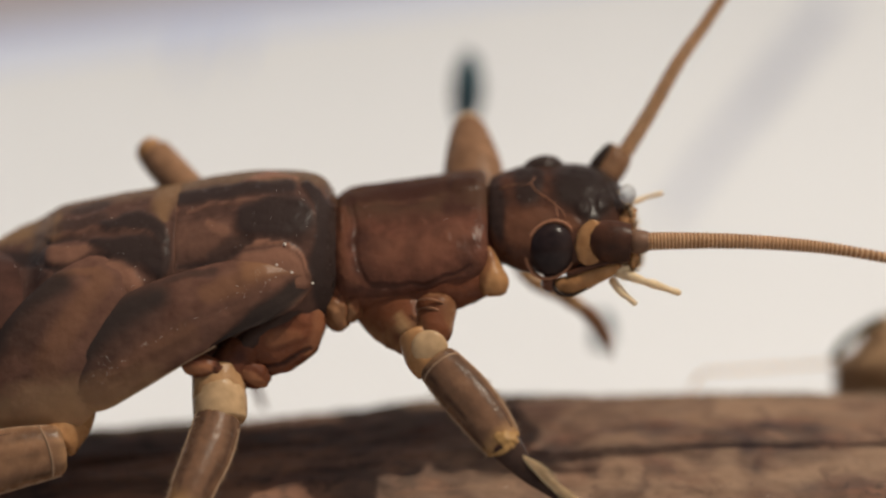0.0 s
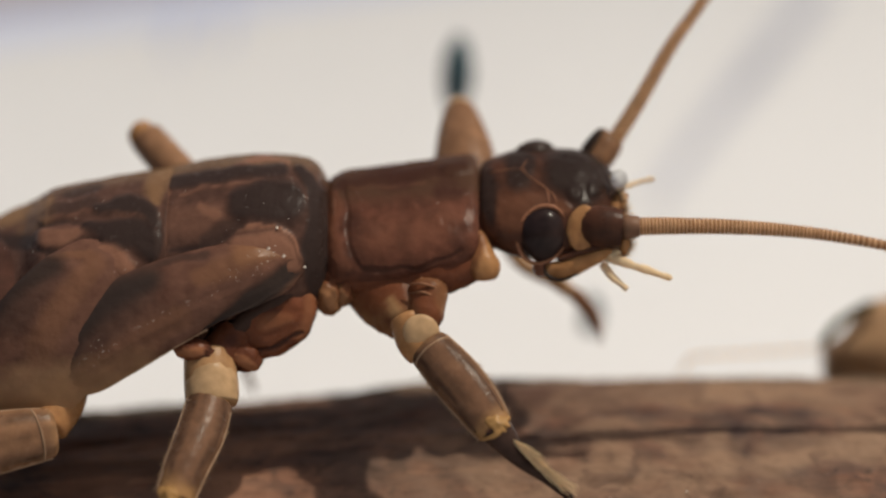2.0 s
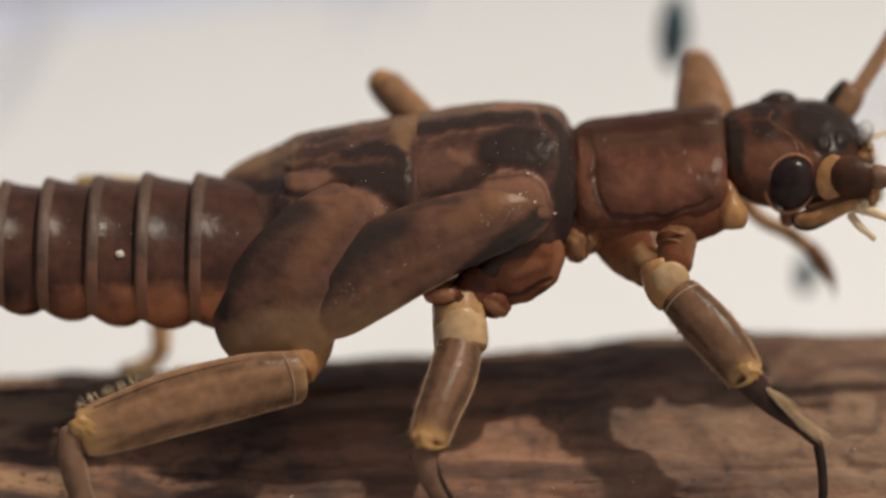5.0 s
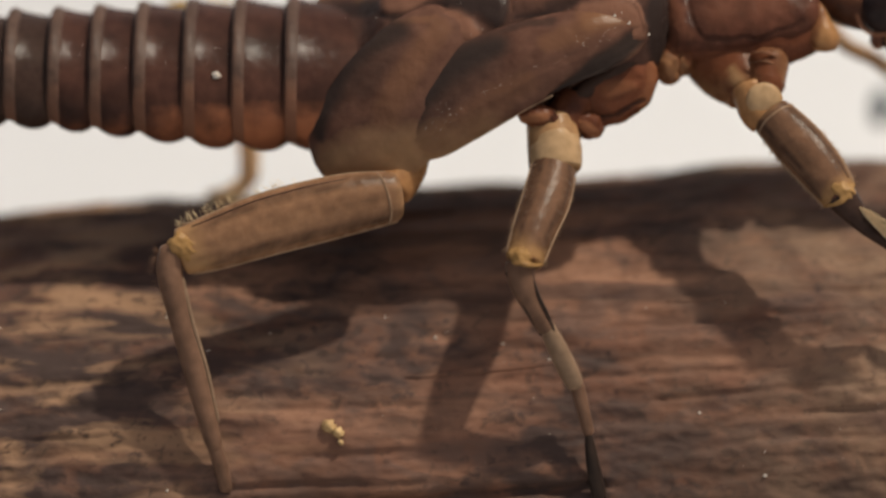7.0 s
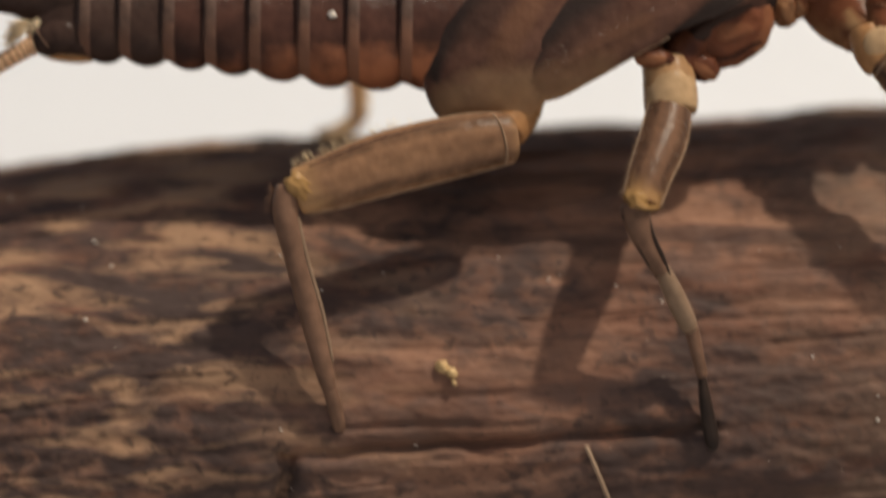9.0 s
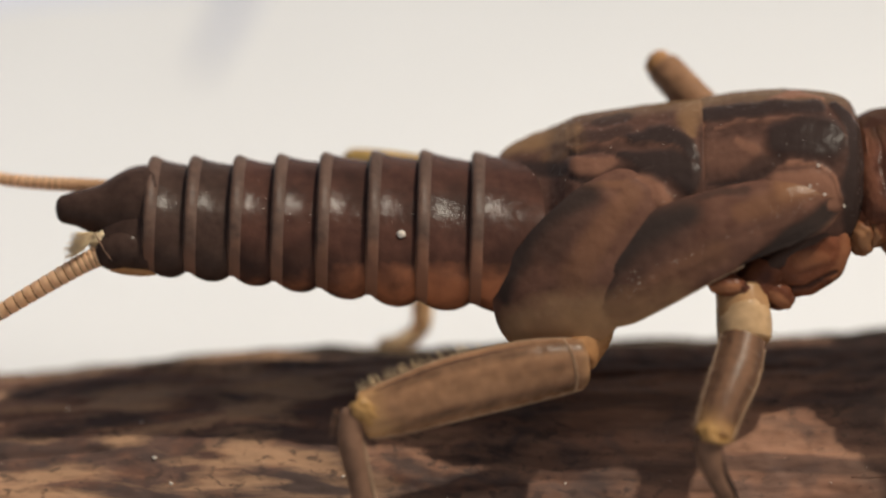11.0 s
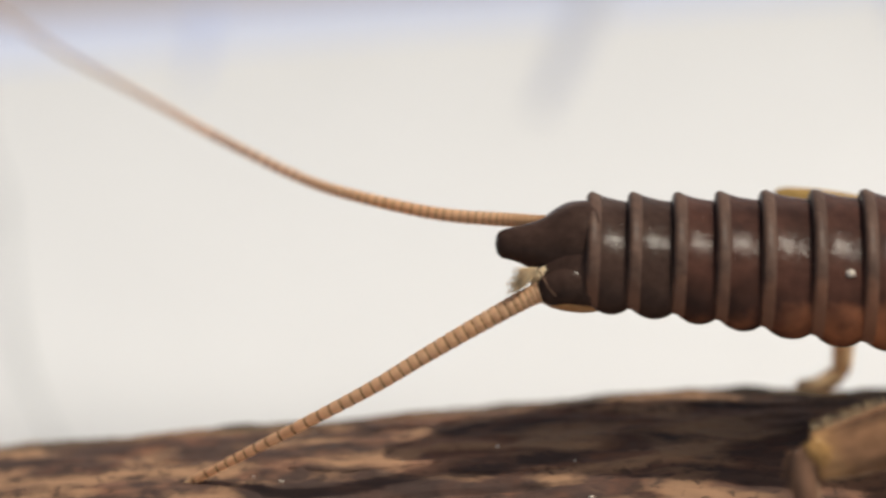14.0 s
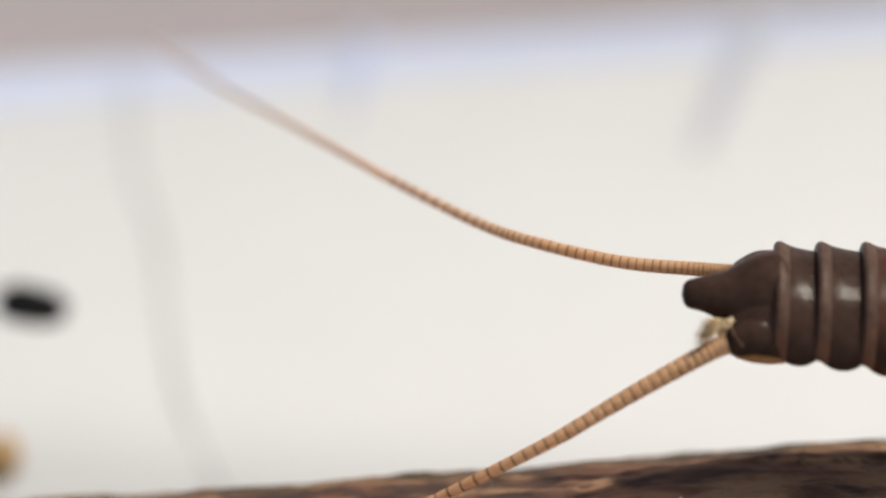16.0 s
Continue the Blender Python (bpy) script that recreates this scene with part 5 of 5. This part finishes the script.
    # far middle leg
    leg = limb([(0.10, 2.9, 2.4, 0.40, 0.36), (-0.66, 3.4, 3.08, 0.44, 0.4), (-1.28, 3.9, 3.74, 0.42, 0.38), (-1.46, 4.0, 3.95, 0.36, 0.32)], "middle_leg", THIGH, nymph, "olive-brown leg with a raised knee", ease=0.28)
    part("knee", blob((-1.48, 3.95, 3.90), (0.27, 0.30, 0.34), (0, 35, 0), n=(18, 12)), TAN, leg, "pale tan knee")
    limb([(-1.2, 4.1, 3.8, 0.22, 0.22), (-0.6, 5.0, 2.0, 0.2, 0.2), (0.3, 5.8, -0.5, 0.18, 0.18)], "tibia", SHIN, leg)
    limb([(0.25, 5.8, -0.4, 0.14, 0.14), (0.7, 6.2, -1.5, 0.1, 0.1), (1.0, 6.6, -2.35, 0.06, 0.06)], "tarsus", SHIN, leg)
    # far hind leg
    leg = limb([(-4.6, 3.4, 0.7, 0.4, 0.4), (-6.0, 3.8, 1.05, 0.42, 0.4), (-7.6, 4.2, 1.36, 0.34, 0.34), (-8.75, 4.5, 1.46, 0.26, 0.26)], "hind_leg", GOLD, nymph, "golden-brown folded leg")
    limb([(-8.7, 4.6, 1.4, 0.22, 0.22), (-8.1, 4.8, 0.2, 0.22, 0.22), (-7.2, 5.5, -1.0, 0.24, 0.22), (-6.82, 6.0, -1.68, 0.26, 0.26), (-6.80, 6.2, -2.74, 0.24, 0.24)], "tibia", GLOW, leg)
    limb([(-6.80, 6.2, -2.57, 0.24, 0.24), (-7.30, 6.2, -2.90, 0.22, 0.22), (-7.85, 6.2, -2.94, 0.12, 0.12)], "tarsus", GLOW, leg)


def silt_and_glints():
    """Fine pale specks on the back: silt and tiny air beads, and others standing in for glints of light."""
    bm = bmesh.new()
    draw = random.Random(21)
    spots = [surface(PRO, draw.uniform(3.3, 6.2), draw.uniform(0.9, 2.6), 0.03) for _ in range(26)]
    spots += [surface(MESO, draw.uniform(-0.4, 2.5), draw.uniform(0.9, 2.9), 0.09) for _ in range(22)] + [surface(META, draw.uniform(-4.6, -0.9), draw.uniform(0.7, 2.4), 0.09) for _ in range(26)]
    spots += [surface(SKULL, draw.uniform(7.0, 9.2), draw.uniform(1.6, 3.0), 0.04) for _ in range(12)]
    # These gather along the line where the abdomen would glint.
    spots += [surface([(-13, 0.0, 1.66, 1.05, 1.1), (-9, -0.02, 1.93, 1.22, 1.2), (-4.8, -0.08, 2.14, 1.35, 1.3)], draw.uniform(-12.8, -5), draw.gauss(0.45, 0.25), 0.0) for _ in range(46)]
    for _ in range(190):
        t, q = draw.uniform(0.1, 0.9), draw.uniform(-0.7, 0.7)
        x, z = 2.4 - 5.4 * t, 1.3 - 2.7 * t + 0.75 * q
        spots.append(Vector((x + 0.35 * q, -0.72 + 0.32 * q * q + 0.25 * abs(t - 0.5), z)))
    for p in spots:
        k = draw.uniform(0.004, 0.010)
        bmesh.ops.create_icosphere(bm, subdivisions=1, radius=k, matrix=Matrix.Translation(p) @ Matrix.Diagonal((draw.uniform(0.7, 1.8), 0.8, draw.uniform(0.7, 1.3), 1)))
    tagged(part("silt_glint_speck", bm, SPECK, nymph, "fine pale silt and painted glints on the back"), kind="stuff")


abdomen()
silt_and_glints()
thorax()
wing_pads()
head()
legs()
feelers()


# ---- scraps around ----
def strand(name, rows, mat, label, category="strand"):
    return tagged(thing(name, tube(rows, 30, 10), mat), label, category)


def paper_streak(places, r):
    return [(x, backdrop_y(z) - 0.08, z, w, 0.06) for (x, z), w in zip(places, r)]


# Thin grey tubes on the paper standing in for reflections of the feelers.
strand("reflection_streak", paper_streak([(17.79, 9.11), (14.23, 4.91), (11.97, 2.13)], (0.42, 0.38, 0.25)), GREY, "blurred grey streak on the white paper, standing in for a feeler's reflection")
strand("reflection_streak", paper_streak([(-12.0, 8.4), (-13.03, 5.78), (-13.94, 3.74)], (0.4, 0.45, 0.2)), GREY, "blurred grey streak on the white paper, standing in for a feeler's reflection")
# Three short, faint blue streaks high on the paper.
for places, wide in (([(-24.2, 6.9), (-24.3, 5.6), (-24.5, 4.2)], (0.30, 0.26, 0.10)), ([(-2.6, 8.6), (-2.75, 7.8), (-2.95, 6.9)], (0.26, 0.24, 0.12)), ([(-1.2, 8.6), (-1.25, 7.9), (-1.35, 7.2)], (0.22, 0.22, 0.10))):
    strand("blue_streak", paper_streak(places, wide), BLUE_STREAK, "faint blurred blue streak on the white paper", "ink mark")
strand("reflection_streak", paper_streak([(-31.34, 5.25), (-30.65, 2.34), (-29.68, 0.39), (-29.03, -1.84), (-28.04, -4.28), (-26.82, -6.31)], (0.07, 0.08, 0.12, 0.08, 0.08, 0.07)), FAINT,
       "long curved grey streak on the white paper, standing in for a tail feeler's reflection")
tagged(thing("fleck", blob((6.0, 13, 5.55), (0.40, 0.4, 0.98), (0, 4, 0), 0.2), BLUE), "blurred blue-grey blotch behind the insect", "debris")
tagged(thing("fleck", blob((9.42, 13, -0.75), (0.28, 0.3, 0.5), (0, 4, 0), 0.3, seed=4), BLUE), "blurred blue-grey blotch behind the insect", "debris")
tagged(thing("grit", blob((-31.80, 17.0, -1.39), (0.92, 0.5, 0.50), (0, 8, 0), 0.3, power=3), BLACK), "blurred black grain of grit", "debris")
tagged(thing("grain", blob((-32.39, 17.0, -5.54), (0.5, 0.4, 0.7), (0, 8, 0), 0.3), YOLK), "blurred pale yellow grain behind the stick", "debris")
leaf_scrap = tagged(thing("leaf_scrap", blob((17.0, 8.6, -1.45), (2.1, 0.8, 1.15), (0, -22, 0), 0.35), LEAF), "blurred tan scrap of leaf with a dark edge on the stick", "leaf scrap")
part("leaf_edge", tube(round_ends([(14.82, 7.60, -1.40, 0.11, 0.15), (15.17, 7.80, -0.93, 0.11, 0.15), (15.68, 8.00, -0.60, 0.11, 0.15), (16.23, 8.20, -0.33, 0.11, 0.15)], 20, 0.2), raw=True, sides=12), LEAF_EDGE, leaf_scrap, "dark green rotten edge of the leaf")
strand("rootlet", [(11.46, 8.50, -2.09, 0.04, 0.04), (11.74, 8.50, -1.68, 0.04, 0.04), (12.51, 8.50, -1.62, 0.04, 0.04), (13.91, 8.50, -1.54, 0.04, 0.04), (14.88, 8.50, -1.47, 0.04, 0.04)], GLOW, "thin pale rootlet on the stick", "rootlet")
hair = [on_stick(x, z, 0.10) for x, z in ((-1.45, -9.75), (-1.15, -10.4), (-0.75, -11.4), (-0.35, -12.6), (-0.1, -13.4))]
strand("rootlet", [(*p, 0.05, 0.04) for p in hair], HAIR, "thin pale rootlet lying on the stick", "rootlet")
for x, z, r in ((-4.70, -8.02, 0.15), (-4.48, -8.16, 0.12), (-4.43, -8.38, 0.06)):
    tagged(thing("grain", blob(on_stick(x, z, 0.06), (r * 1.1, r, r * 0.9), (0, 20, 0), 0.4, seed=x), YOLK), "small yellow grain on the stick", "debris", "yellow grains")
specks = bmesh.new()
for _ in range(46):
    p, r = on_stick(rng.uniform(-26, 12), rng.uniform(-12.8, -4), 0.02), rng.uniform(0.015, 0.045)
    bmesh.ops.create_icosphere(specks, subdivisions=1, radius=r, matrix=Matrix.Translation(p) @ Matrix.Diagonal((rng.uniform(0.8, 1.8), 0.8, 0.8, 1)))
tagged(thing("sand_speck", specks, SPECK), "pale specks of sand on the stick", "sand", kind="stuff")
tagged(thing("air_bubble", blob((9.62, 1.25, 2.70), (0.20, 0.20, 0.23), n=(28, 20)), BUBBLE), "clear air bubble clinging to the lip", "bubble")
